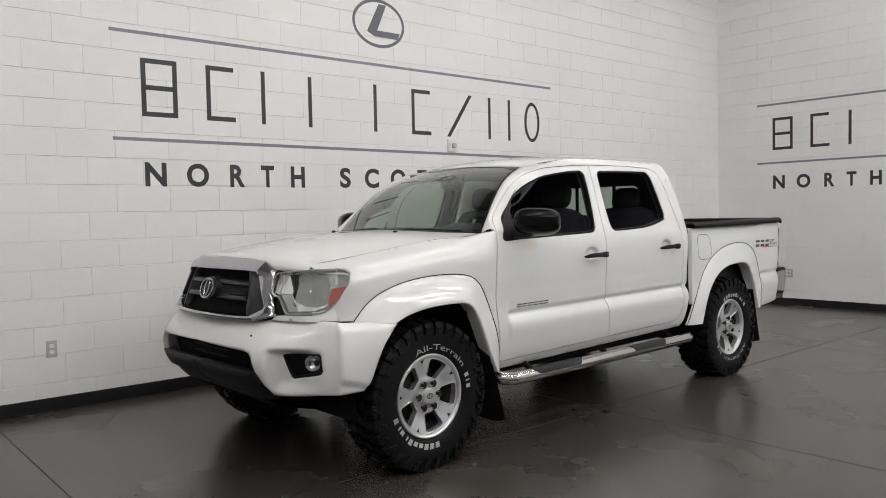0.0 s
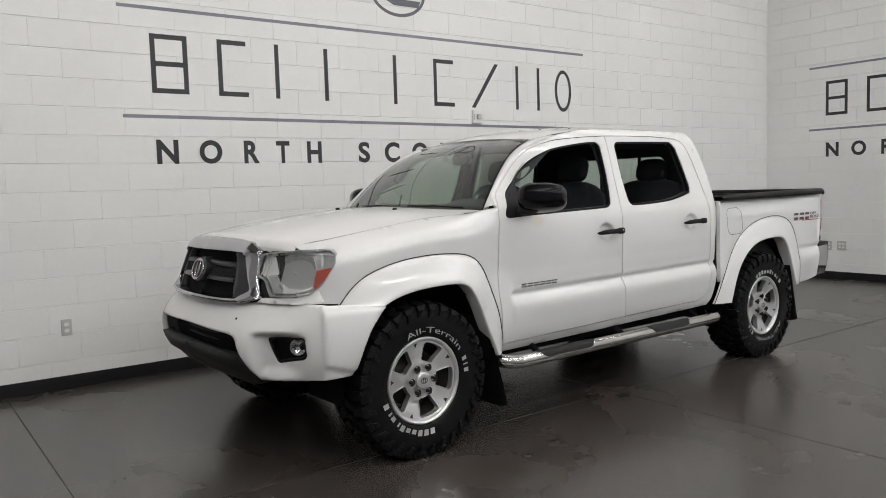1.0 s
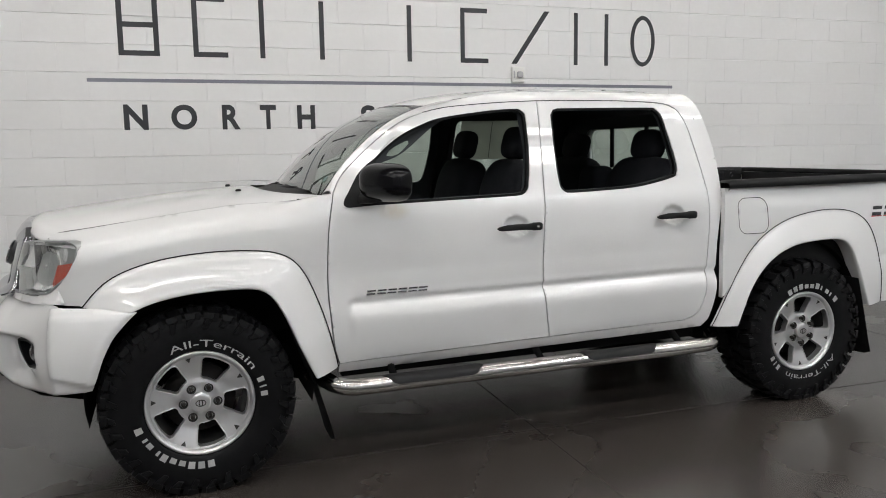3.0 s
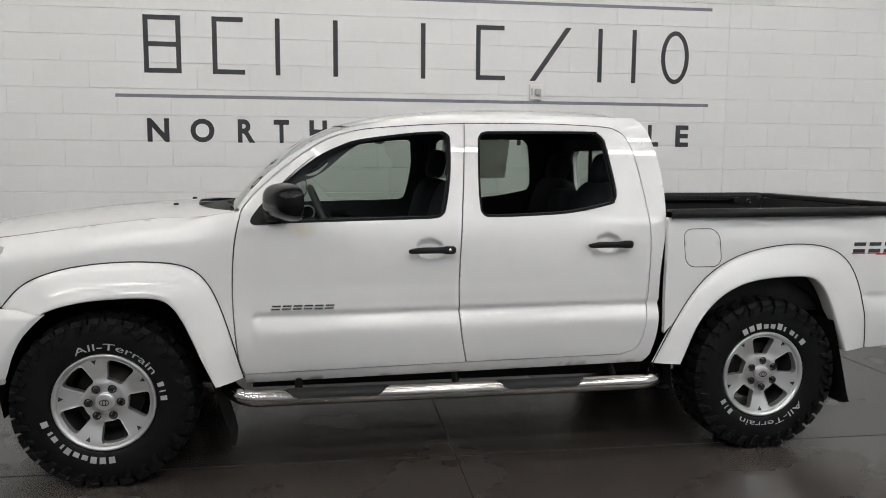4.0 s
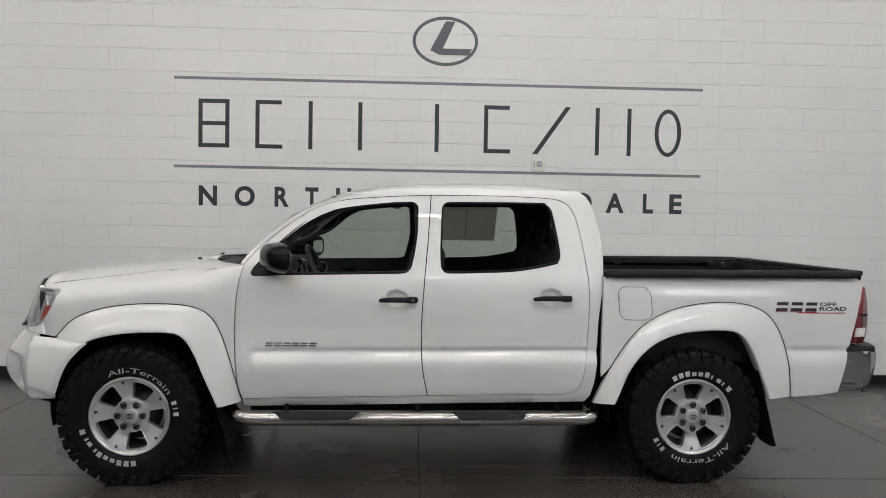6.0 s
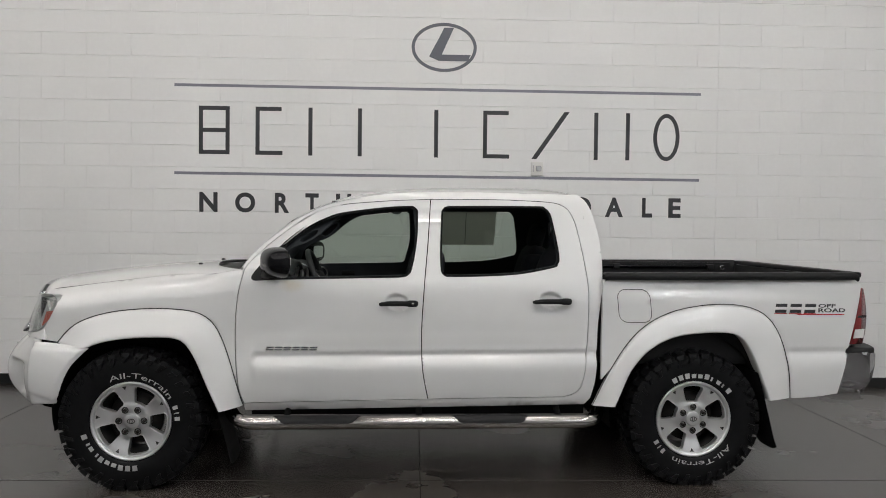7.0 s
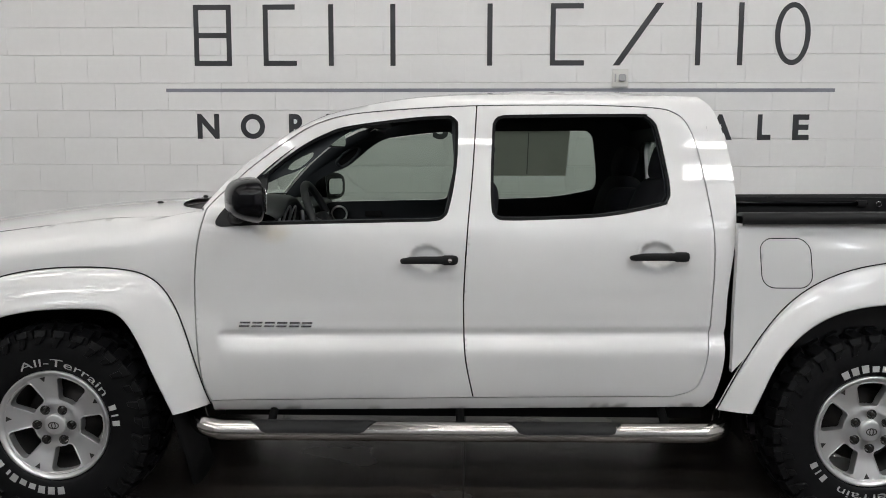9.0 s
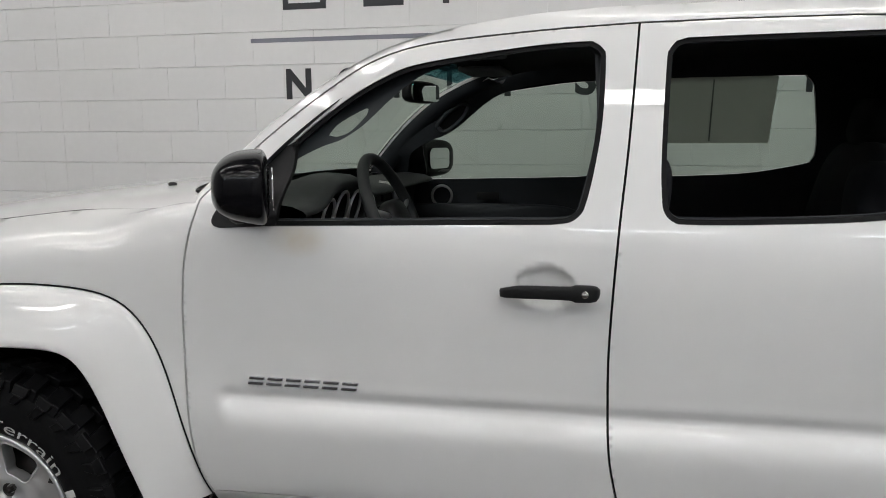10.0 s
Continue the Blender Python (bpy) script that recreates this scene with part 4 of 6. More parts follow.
def wheel(u, far, turn_openings, nuts, words):
    """One wheel: tyre with lettering, five-spoke alloy rim, cap, six nuts, brake disc. It hangs on the truck."""
    w = new("wheel")
    w.parent = truck
    w.matrix_basis = Matrix.Translation((u, 2 * MID if far else 0, 0.39)) @ (Matrix.Rotation(math.pi, 4, "Z") if far else Matrix.Identity(4))
    w["label"] = "silver five-spoke alloy wheel with all-terrain tyre"
    tyre = part("tyre", tyre_mesh(), M_RUBBER, w, "black rubber tyre")
    part("tread", tread_mesh(), M_RUBBER, tyre, "chunky tread blocks", smooth=False)
    holes = [sector(radians(turn_openings + 72 * k), 0.098, 0.194, 0.033, 0.064) for k in range(5)]
    disc = [(0.205 * math.cos(2 * math.pi * k / 72), 0.205 * math.sin(2 * math.pi * k / 72)) for k in range(72)]
    rim = part("rim", lifted(disc, rim_at, holes, step=0.012, rim=0.035, into=(0, 1, 0)), M_ALLOY, w, "silver alloy rim")
    part("rim_lip", turned(curve([(0.203, 0.040), (0.203, 0.006), (0.206, -0.002), (0.212, -0.008), (0.219, -0.010), (0.224, -0.006), (0.225, 0.004)], 3), 96), M_ALLOY, rim)
    # barrel in the darkened alloy, its depth shade put into the colour
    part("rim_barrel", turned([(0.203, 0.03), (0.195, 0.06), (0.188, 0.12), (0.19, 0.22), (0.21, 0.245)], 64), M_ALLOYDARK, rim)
    part("brake_disc", turned([(0.0, 0.085), (0.07, 0.085), (0.075, 0.095), (0.15, 0.095), (0.152, 0.12), (0.0, 0.12)], 48), M_IRON, w, "rusty brake disc")
    for hole in holes:
        edge = offset(hole, -0.0025)
        part("opening_edge", tube([(x, rim_at(x, z)[1] + 0.0005, z) for x, z in edge + edge[:1]], 0.0028, n=6, caps=False), M_ALLOY, rim)
    for k in range(5):
        a = radians(turn_openings + 36 + 72 * k)
        # a thin dark triangle paints the shade of each notch
        tri = [(0.176, 0.0), (0.197, -0.011), (0.197, 0.011)]
        pts = [(r * math.cos(a) - t * math.sin(a), r * math.sin(a) + t * math.cos(a)) for r, t in tri]
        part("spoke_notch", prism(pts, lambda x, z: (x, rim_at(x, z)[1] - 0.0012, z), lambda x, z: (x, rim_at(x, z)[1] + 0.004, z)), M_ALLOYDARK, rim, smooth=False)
    part("centre_cap", turned(curve([(0.043, 0.03), (0.043, 0.008), (0.040, 0.002), (0.03, -0.001), (0.012, -0.002), (0.0, -0.002)], 2), 40), M_ALLOY, rim, "silver centre cap")
    bm = bmesh.new()
    for a, b, s in ((0.022, 0.015, 0.0), (0.009, 0.015, 0.0)):
        for k in range(24):
            t0, t1 = 2 * math.pi * k / 24, 2 * math.pi * (k + 1) / 24
            bm.faces.new([bm.verts.new(((a - d) * math.cos(t), -0.0035, (b - d) * math.sin(t))) for d, t in ((0, t0), (0, t1), (0.004, t1), (0.004, t0))])
    part("cap_mark", bm, M_ALLOYDARK, rim, smooth=False)
    for k in range(6):
        a = radians(nuts + 60 * k)
        c = (0.0697 * math.cos(a), 0, 0.0697 * math.sin(a))
        bm = turned([(0.0, -0.004), (0.007, -0.004), (0.0098, 0.0), (0.010, 0.03)], 6, None, c)
        nut = part("wheel_nut", bm, M_IRON, rim, "dark steel wheel nut", smooth=False)
        # recess wall coloured dark for the shade round the nut
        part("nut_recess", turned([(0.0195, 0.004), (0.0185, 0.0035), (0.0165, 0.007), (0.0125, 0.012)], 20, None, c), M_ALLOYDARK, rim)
    if not far:
        # a word in raised white letters, and a bar for the maker's name
        bm, sx, sy = text_mesh("All-Terrain", 0.0)
        bmesh.ops.subdivide_edges(bm, edges=[e for e in bm.edges if e.calc_length() > 0.12], cuts=2)
        bent(bm, sx, sy, 0.247, 0.030, 0.365, radians(words[0]), y=-0.0235)
        part("lettering", bm, M_LETTER, tyre, "raised white lettering", smooth=False)
        for k, wd in ((-1, 0.020), (0, 0.007), (1, 0.021)):
            bm = bmesh.new()
            rect(bm, k * 0.032 - wd / 2 + 0.05, k * 0.032 + wd / 2 + 0.05, 0.0, 0.034)
            bent(bm, 0.1, 0.034, 0.247, 0.029, 0.095, radians(words[1]), y=-0.0235)
            part("white_bar", bm, M_LETTER, tyre, "raised white bar", smooth=False)
        for k in range(10):
            bm = bmesh.new()
            rect(bm, k * 0.027 + 0.004, k * 0.027 + (0.0225 if k not in (6, 8) else 0.012), 0.0, 0.036 if k in (0, 1, 2, 5, 9) else 0.027)
            bent(bm, 0.265, 0.036, 0.247, 0.031, 0.365, radians(words[2]), y=-0.0235)
            part("white_bar", bm, M_LETTER, tyre, "raised white bar", smooth=False)
    return w


wheel(0.0, False, 66, 0, (73.5, 11, 238))
wheel(3.236, False, 90, 30, (282, 217, 80))
wheel(0.0, True, 40, 10, (0, 0, 0))
wheel(3.236, True, 70, 20, (0, 0, 0))
# wheel wells and underside
for u, r in ((0.02, 0.47), (3.21, 0.47)):
    for far in (False, True):
        s = side(far)
        rows = [[s((u + rr * math.cos(a), v, 0.44 + rr * math.sin(a))) for v, rr in ((0.04, r), (0.42, r), (0.43, 0.02))] for a in np.linspace(-0.25, math.pi + 0.25, 25)]
        part("wheel_well", loft(rows), M_UNDER, truck, "dark wheel arch liner")
for v in (0.42, 2 * MID - 0.42):
    part("chassis_rail", box(bmesh.new(), -0.6, 3.55, v - 0.05, v + 0.05, 0.40, 0.52), M_UNDER, truck, smooth=False)
    part("chassis_rail", box(bmesh.new(), 3.551, 4.2, v - 0.05, v + 0.05, 0.55, 0.66), M_UNDER, truck, smooth=False)
part("underbody", box(bmesh.new(), 0.5, 2.66, 0.14, 2 * MID - 0.14, 0.455, 0.56), M_UNDER, truck, smooth=False)
for v in (0.185, 2 * MID - 0.185):
    part("frame_rail", box(bmesh.new(), 0.64, 2.62, v - 0.02, v + 0.02, 0.385, 0.454), M_UNDER, truck, "black frame rail under the sill", smooth=False)
part("rear_axle", tube([(3.236, 0.2, 0.39), (3.236, 0.8, 0.39), (3.236, 0.89, 0.39), (3.236, 1.0, 0.39), (3.236, 1.58, 0.39)], [0.045, 0.05, 0.12, 0.05, 0.045]), M_UNDER, truck)
part("front_axle", tube([(0, 0.2, 0.39), (0, 1.58, 0.39)], 0.04), M_UNDER, truck)
part("fuel_tank", box(bmesh.new(), 1.2, 2.5, 0.35, 0.8, 0.33, 0.47, 0.04), M_UNDER, truck)


# ---- front end ----
# plan line of the bumper from the arch round the corner to the middle, as u, v
PLAN = curve([(-0.235, -0.045), (-0.34, -0.036), (-0.45, -0.018), (-0.52, -0.006), (-0.548, 0.000), (-0.562, 0.006), (-0.574, 0.018), (-0.594, 0.041), (-0.63, 0.082), (-0.69, 0.148), (-0.75, 0.215), (-0.80, 0.278), (-0.836, 0.345), (-0.858, 0.42), (-0.872, 0.53), (-0.882, 0.70), (-0.885, 0.89)], 8)
# plan line of the nose above it: fender corner, headlamp, grille
NOSE = curve([(-0.34, 0.052), (-0.41, 0.064), (-0.47, 0.085), (-0.55, 0.130), (-0.605, 0.180), (-0.660, 0.280), (-0.712, 0.39), (-0.750, 0.53), (-0.777, 0.70), (-0.788, 0.89)], 8)


def plan_tools(line):
    """For a plan line: the way along it at a given v or u, and the point and inward normal at a given way."""
    p = np.array(line)
    s = np.concatenate([[0], np.cumsum(np.hypot(*np.diff(p, axis=0).T))])

    def of_v(v):
        return float(np.interp(v, p[:, 1], s))

    def of_u(u):
        return float(np.interp(-u, -p[:, 0], s))

    def point(w):
        u, v = float(np.interp(w, s, p[:, 0])), float(np.interp(w, s, p[:, 1]))
        a, b = max(0.0, w - 0.03), min(float(s[-1]), w + 0.03)
        d = Vector((float(np.interp(b, s, p[:, 0]) - np.interp(a, s, p[:, 0])), float(np.interp(b, s, p[:, 1]) - np.interp(a, s, p[:, 1])))).normalized()
        if w > s[-1] - 0.03:
            d = Vector((0.0, 1.0))
        return u, v, Vector((d.y, -d.x))
    return of_v, of_u, point, float(s[-1])


bv, bu_, bpoint, b_end = plan_tools(PLAN)
nv, nu_, npoint, n_end = plan_tools(NOSE)


def bumper_at(w, z, sink=0.0):
    """The bumper's skin: bulged in height, hollow round the fog lamp, with a raised panel beside the arch."""
    u, v, n = bpoint(w)
    front = min(1.0, max(0.0, (w - 0.30) / 0.35))
    d = ((3.0 if z > 0.64 else 2.4) * (z - 0.64) ** 2) * (0.30 + 0.70 * front) + sink
    d += 0.066 * ease(v, 0.05, 0.21) * ease(v, 0.305, 0.235) * ease(z, 0.708, 0.689) * ease(z, 0.47, 0.55)
    d -= 0.015 * ease(u, -0.568, -0.550) * ease(z, 0.812, 0.795) * ease(z + 0.35 * (u + 0.55), 0.545, 0.562)
    n = Vector((abs(n.x), abs(n.y)))
    return (u + n.x * d, v + n.y * d, z)


def nose_at(w, z, sink=0.0):
    u, v, n = npoint(w)
    n = Vector((abs(n.x), abs(n.y)))
    d = 0.34 * (z - 0.92) * max(0.25, n.x) + sink
    return (u + n.x * d, v + n.y * d, z)


def mirrored_pair(make):
    """A sheet that runs over the truck's middle: the near half and its mirror image in one mesh."""
    bm = bmesh.new()
    make(bm, lambda p: p, 1)
    make(bm, lambda p: (p[0], 2 * MID - p[1], p[2]), -1)
    return merged(bm, 2e-4)


fog_hole = [(bv(0.226), 0.679), (bv(0.234), 0.670), (bv(0.214), 0.60), (bv(0.202), 0.558), (bv(0.192), 0.550), (bv(0.088), 0.580), (bv(0.074), 0.590), (bv(0.068), 0.604), (bv(0.074), 0.680), (bv(0.084), 0.688)]
arch = curve([(bu_(-0.250), 0.802), (bu_(-0.290), 0.765), (bu_(-0.345), 0.70), (bu_(-0.385), 0.62), (bu_(-0.415), 0.54), (bu_(-0.440), 0.490)])
bumper_outline = arch + curve([(bv(0.05), 0.482), (bv(0.14), 0.474), (bv(0.22), 0.470), (bv(0.275), 0.474)]) + curve([(bv(0.31), 0.53), (bv(0.335), 0.585), (bv(0.352), 0.63)]) + curve([(bv(0.362), 0.665), (bv(0.385), 0.688), (bv(0.43), 0.696)]) + [(b_end, 0.704), (b_end, 0.826), (bv(0.53), 0.828)] + curve([(bv(0.40), 0.832), (bv(0.30), 0.838), (bv(0.15), 0.838), (bu_(-0.46), 0.826), (bu_(-0.30), 0.810)])
part("front_bumper", mirrored_pair(lambda bm, s, k: lifted(bumper_outline, lambda w, z: s(bumper_at(w, z)), [fog_hole], step=0.013, rim=0.03, into=(0.85, 0.45 * k, 0), bm=bm)), M_PAINT, truck, "white painted front bumper")
lip = [(bv(0.275), 0.474), (bv(0.31), 0.53), (bv(0.335), 0.588), (bv(0.5), 0.594), (b_end, 0.600), (b_end, 0.450), (bv(0.60), 0.440), (bv(0.42), 0.428), (bv(0.31), 0.436)]
part("bumper_lip", mirrored_pair(lambda bm, s, k: lifted(offset(lip, 0.001), lambda w, z: s(bumper_at(w, z, -0.004 if z > 0.5 else 0.02)), step=0.025, rim=0.06, into=(1, 0, 0.1), bm=bm)), M_BLACK, truck, "black textured lower bumper lip")
air = [(bv(0.30), 0.53), (bv(0.33), 0.72), (b_end, 0.73), (b_end, 0.53)]
part("air_intake", mirrored_pair(lambda bm, s, k: lifted(air, lambda w, z: s(bumper_at(w, z, 0.085)), step=0.05, rim=0.0, bm=bm)), M_UNDER, truck)
for z in (0.625, 0.66):
    part("intake_bar", tube([(-0.80 + 0.06 * ((v - MID) / 0.49) ** 2, v, z) for v in np.linspace(0.40, 2 * MID - 0.40, 15)], 0.006, n=6), M_BLACK, truck)
part("skid_plate", loft([[(-0.74, v, 0.44), (-0.66, v, 0.38), (-0.45, v, 0.33), (-0.2, v, 0.34)] for v in np.linspace(0.42, 2 * MID - 0.42, 8)]), M_UNDER, truck)
part("plate_sensor", turned([(0.0, -0.002), (0.006, -0.002), (0.007, 0.004)], 14), M_BLACK, truck).matrix_basis = Matrix.Translation(bumper_at(bv(0.40), 0.765)) @ Matrix.Rotation(radians(-75), 4, "Z")


def fog_lamp(far):
    s = side(far)
    into = (0.8, -0.5 if far else 0.5, 0)
    f = part("fog_lamp", lifted(offset(fog_hole, 0.002), lambda w, z: s(bumper_at(w, z, 0.05)), step=0.02, rim=0.0), M_BLACK, truck, "black fog lamp bezel with round clear lamp")
    part("bezel", lifted(offset(fog_hole, 0.0015), lambda w, z: s(bumper_at(w, z, 0.006)), [offset(fog_hole, 0.012)], step=0.02, rim=0.05, into=into), M_BLACK, f)
    c = Vector(bumper_at(bv(0.112), 0.634, 0.006))
    lens = part("lens", turned(curve([(0.0, -0.004), (0.02, -0.002), (0.034, 0.004), (0.038, 0.012), (0.038, 0.04)], 3), 28), M_LENS, f, "clear round lens")
    bowl = part("reflector", turned([(0.0, 0.03), (0.02, 0.024), (0.036, 0.006), (0.040, 0.008)], 28), M_CHROME, f, "silver reflector")
    for o in (lens, bowl):
        o.matrix_basis = Matrix.Translation(s(tuple(c + Vector((0.012, 0.012, 0))))) @ Matrix.Rotation(radians(-38 if not far else -142), 4, "Z")


fog_lamp(False)
fog_lamp(True)

# grille
G_OUT = [(n_end, 1.142), (nv(0.60), 1.137), (nv(0.471), 1.122), (nv(0.392), 1.078), (nv(0.384), 0.968), (nv(0.346), 0.874), (nv(0.350), 0.858), (nv(0.425), 0.838), (nv(0.55), 0.832), (n_end, 0.834)]
G_IN = [(n_end, 1.080), (nv(0.60), 1.078), (nv(0.500), 1.073), (nv(0.485), 1.046), (nv(0.442), 0.960), (nv(0.412), 0.908), (nv(0.416), 0.894), (nv(0.482), 0.857), (nv(0.56), 0.854), (n_end, 0.855)]
grille_in = [(min(w, n_end) + 0.01 * (w >= n_end), z) for w, z in G_IN]


def chrome_at(w, z, t):
    """Chrome frame: flush with the nose outside, proud round the opening, t from the outer to the inner edge."""
    low = min(1.0, max(0.0, (0.90 - z) / 0.05))
    proud = 0.002 + (0.014 + 0.010 * (z > 1.06)) * t + 0.024 * low
    p = Vector(nose_at(w, z, -proud))
    return p


def straight(pts, n):
    """The points with n even steps from each to the next."""
    out = []
    for a, b in zip(pts, pts[1:]):
        out += [tuple(x + (y - x) * t / n for x, y in zip(a, b)) for t in range(n)]
    return out + [pts[-1]]


def chrome(bm, s, k):
    # flat facets that meet in sharp edges: top bar, upper and lower cheek, bottom lip
    for a, b in ((0, 2), (2, 4), (4, 6), (6, 7), (7, 9)):
        rows = []
        for o, i in zip(straight(G_OUT[a:b + 1], 5), straight(G_IN[a:b + 1], 5)):
            row = [chrome_at(*o, 0) + Vector((0.04, 0.02, 0)), chrome_at(*o, 0) + Vector((0.004, 0.003, 0))]
            for t in (0.04, 0.2, 0.4, 0.6, 0.8, 0.9):
                q = (o[0] + (i[0] - o[0]) * t, o[1] + (i[1] - o[1]) * t)
                row.append(chrome_at(*q, t) - Vector((0.004 * math.sin(math.pi * t), 0, 0)))
            row += [chrome_at(*i, 0.93) + Vector((0.001, 0, 0)), chrome_at(*i, 0.9) + Vector((0.008, 0, 0)), chrome_at(*i, 0) + Vector((0.05, 0, 0))]
            rows.append([s(tuple(p)) for p in row])
        loft(rows, bm)


grille_bm = bmesh.new()
chrome(grille_bm, lambda p: p, 1)
chrome(grille_bm, lambda p: (p[0], 2 * MID - p[1], p[2]), -1)
grille = part("grille", grille_bm, M_CHROME, truck, "chrome grille surround with dark grey bars")
back_poly = [(p[0], p[1]) for p in offset(grille_in, -0.012)]
part("mesh_backing", mirrored_pair(lambda bm, s, k: lifted([(min(w, n_end), z) for w, z in back_poly], lambda w, z: s(nose_at(w, z, 0.035)), step=0.05, rim=0.0, bm=bm)), M_UNDER, grille)


def grille_bar(name, lo, hi, w0, depth, mat):
    """A bar across the opening; lo and hi give its height at the side and in the middle."""
    def make(bm, s, k):
        ws = np.linspace(w0, n_end, 14)
        rows = []
        for w in ws:
            t = (w - w0) / (n_end - w0)
            z0, z1 = lo[0] + (lo[1] - lo[0]) * t, hi[0] + (hi[1] - hi[0]) * t
            rows.append([s(nose_at(w, z0, depth + 0.035)), s(nose_at(w, z0, depth + 0.002)), s(nose_at(w, z0 + 0.004, depth)), s(nose_at(w, z1 - 0.004, depth)), s(nose_at(w, z1, depth + 0.002)), s(nose_at(w, z1, depth + 0.035))])
        loft(rows, bm)
    return part(name, mirrored_pair(make), mat, grille)


M_GRILLE = node_mat("dark_grey_grille_plastic", (0.020, 0.021, 0.024), 0.35, vary=0.05)
grille_bar("grille_bar", (0.998, 1.006), (1.018, 1.026), nv(0.56), -0.006, M_GRILLE)
grille_bar("grille_bar", (0.925, 0.932), (0.945, 0.953), nv(0.555), -0.006, M_GRILLE)
# fine mesh between the two bars
for k in range(5):
    z = 0.957 + 0.0095 * k
    grille_bar("mesh_strip", (z - 0.005, z), (z - 0.001, z + 0.004), nv(0.52), 0.004, M_BLACK)


def mesh_slats(bm, s, k):
    for w in np.linspace(nv(0.53), n_end - 0.06, 30):
        loft([[s(nose_at(w + d, z, 0.002 + e)) for d, e in ((0, 0.008), (0.001, 0), (0.004, 0), (0.005, 0.008))] for z in (0.952, 1.0)], bm)


tagged(part("mesh_slats", mirrored_pair(mesh_slats), M_BLACK, grille), kind="stuff")
# slanted dark cheeks of the opening
for far in (False, True):
    s = side(far)
    rows = []
    for (w0, w1, z) in ((nv(0.480), nv(0.525), 0.858), (nv(0.446), nv(0.532), 0.880), (nv(0.416), nv(0.538), 0.908), (nv(0.440), nv(0.542), 0.955), (nv(0.466), nv(0.550), 1.005), (nv(0.490), nv(0.565), 1.048), (nv(0.500), nv(0.58), 1.070)):
        rows.append([s(nose_at(w0, z, 0.016)), s(nose_at(w0 + (w1 - w0) * 0.55, z, 0.020)), s(nose_at(w0 + (w1 - w0) * 0.68, z, -0.004)), s(nose_at(w1, z, -0.006)), s(nose_at(w1 + 0.004, z, 0.03))])
    part("grille_cheek", loft(rows), M_GRILLE, grille)


def oval(bm, cu, cv, cz, a, b, r, n=48, lean=0.34):
    tube_pts = [(cu + lean * b * math.sin(t), cv + a * math.cos(t), cz + b * math.sin(t)) for t in np.linspace(0, 2 * math.pi, n, endpoint=False)]
    tube(tube_pts + [tube_pts[0]], r, bm, n=8, caps=False)


part("emblem_plate", lifted([(0.082 * math.cos(t), 0.062 * math.sin(t)) for t in np.linspace(0, 2 * math.pi, 40, endpoint=False)], lambda a, b: (-0.795 + 0.34 * b, MID + a, 0.977 + b), step=0.03, rim=0.04, into=(1, 0, 0)), M_GRILLE, grille)
bm = bmesh.new()
oval(bm, -0.806, MID, 0.977, 0.070, 0.050, 0.006)
emblem = part("emblem_ring", bm, M_CHROME, grille, "chrome oval emblem ring")
bm = bmesh.new()
oval(bm, -0.806, MID, 0.977, 0.022, 0.046, 0.005)
part("emblem_bar", bm, M_CHROME, grille, "chrome emblem oval")

# headlamps
LAMP = [(nv(0.386), 0.968), (nv(0.388), 1.00), (nv(0.385), 1.045), (nv(0.374), 1.068), (nv(0.345), 1.074), (nv(0.25), 1.083), (nv(0.16), 1.089), (nu_(-0.485), 1.091), (nu_(-0.458), 1.085), (nu_(-0.438), 1.066), (nu_(-0.445), 1.02), (nu_(-0.47), 0.955), (nu_(-0.53), 0.900), (nu_(-0.555), 0.878), (nv(0.19), 0.870), (nv(0.25), 0.869), (nv(0.294), 0.869), (nv(0.306), 0.885), (nv(0.335), 0.940), (nv(0.350), 0.953), (nv(0.37), 0.955)]


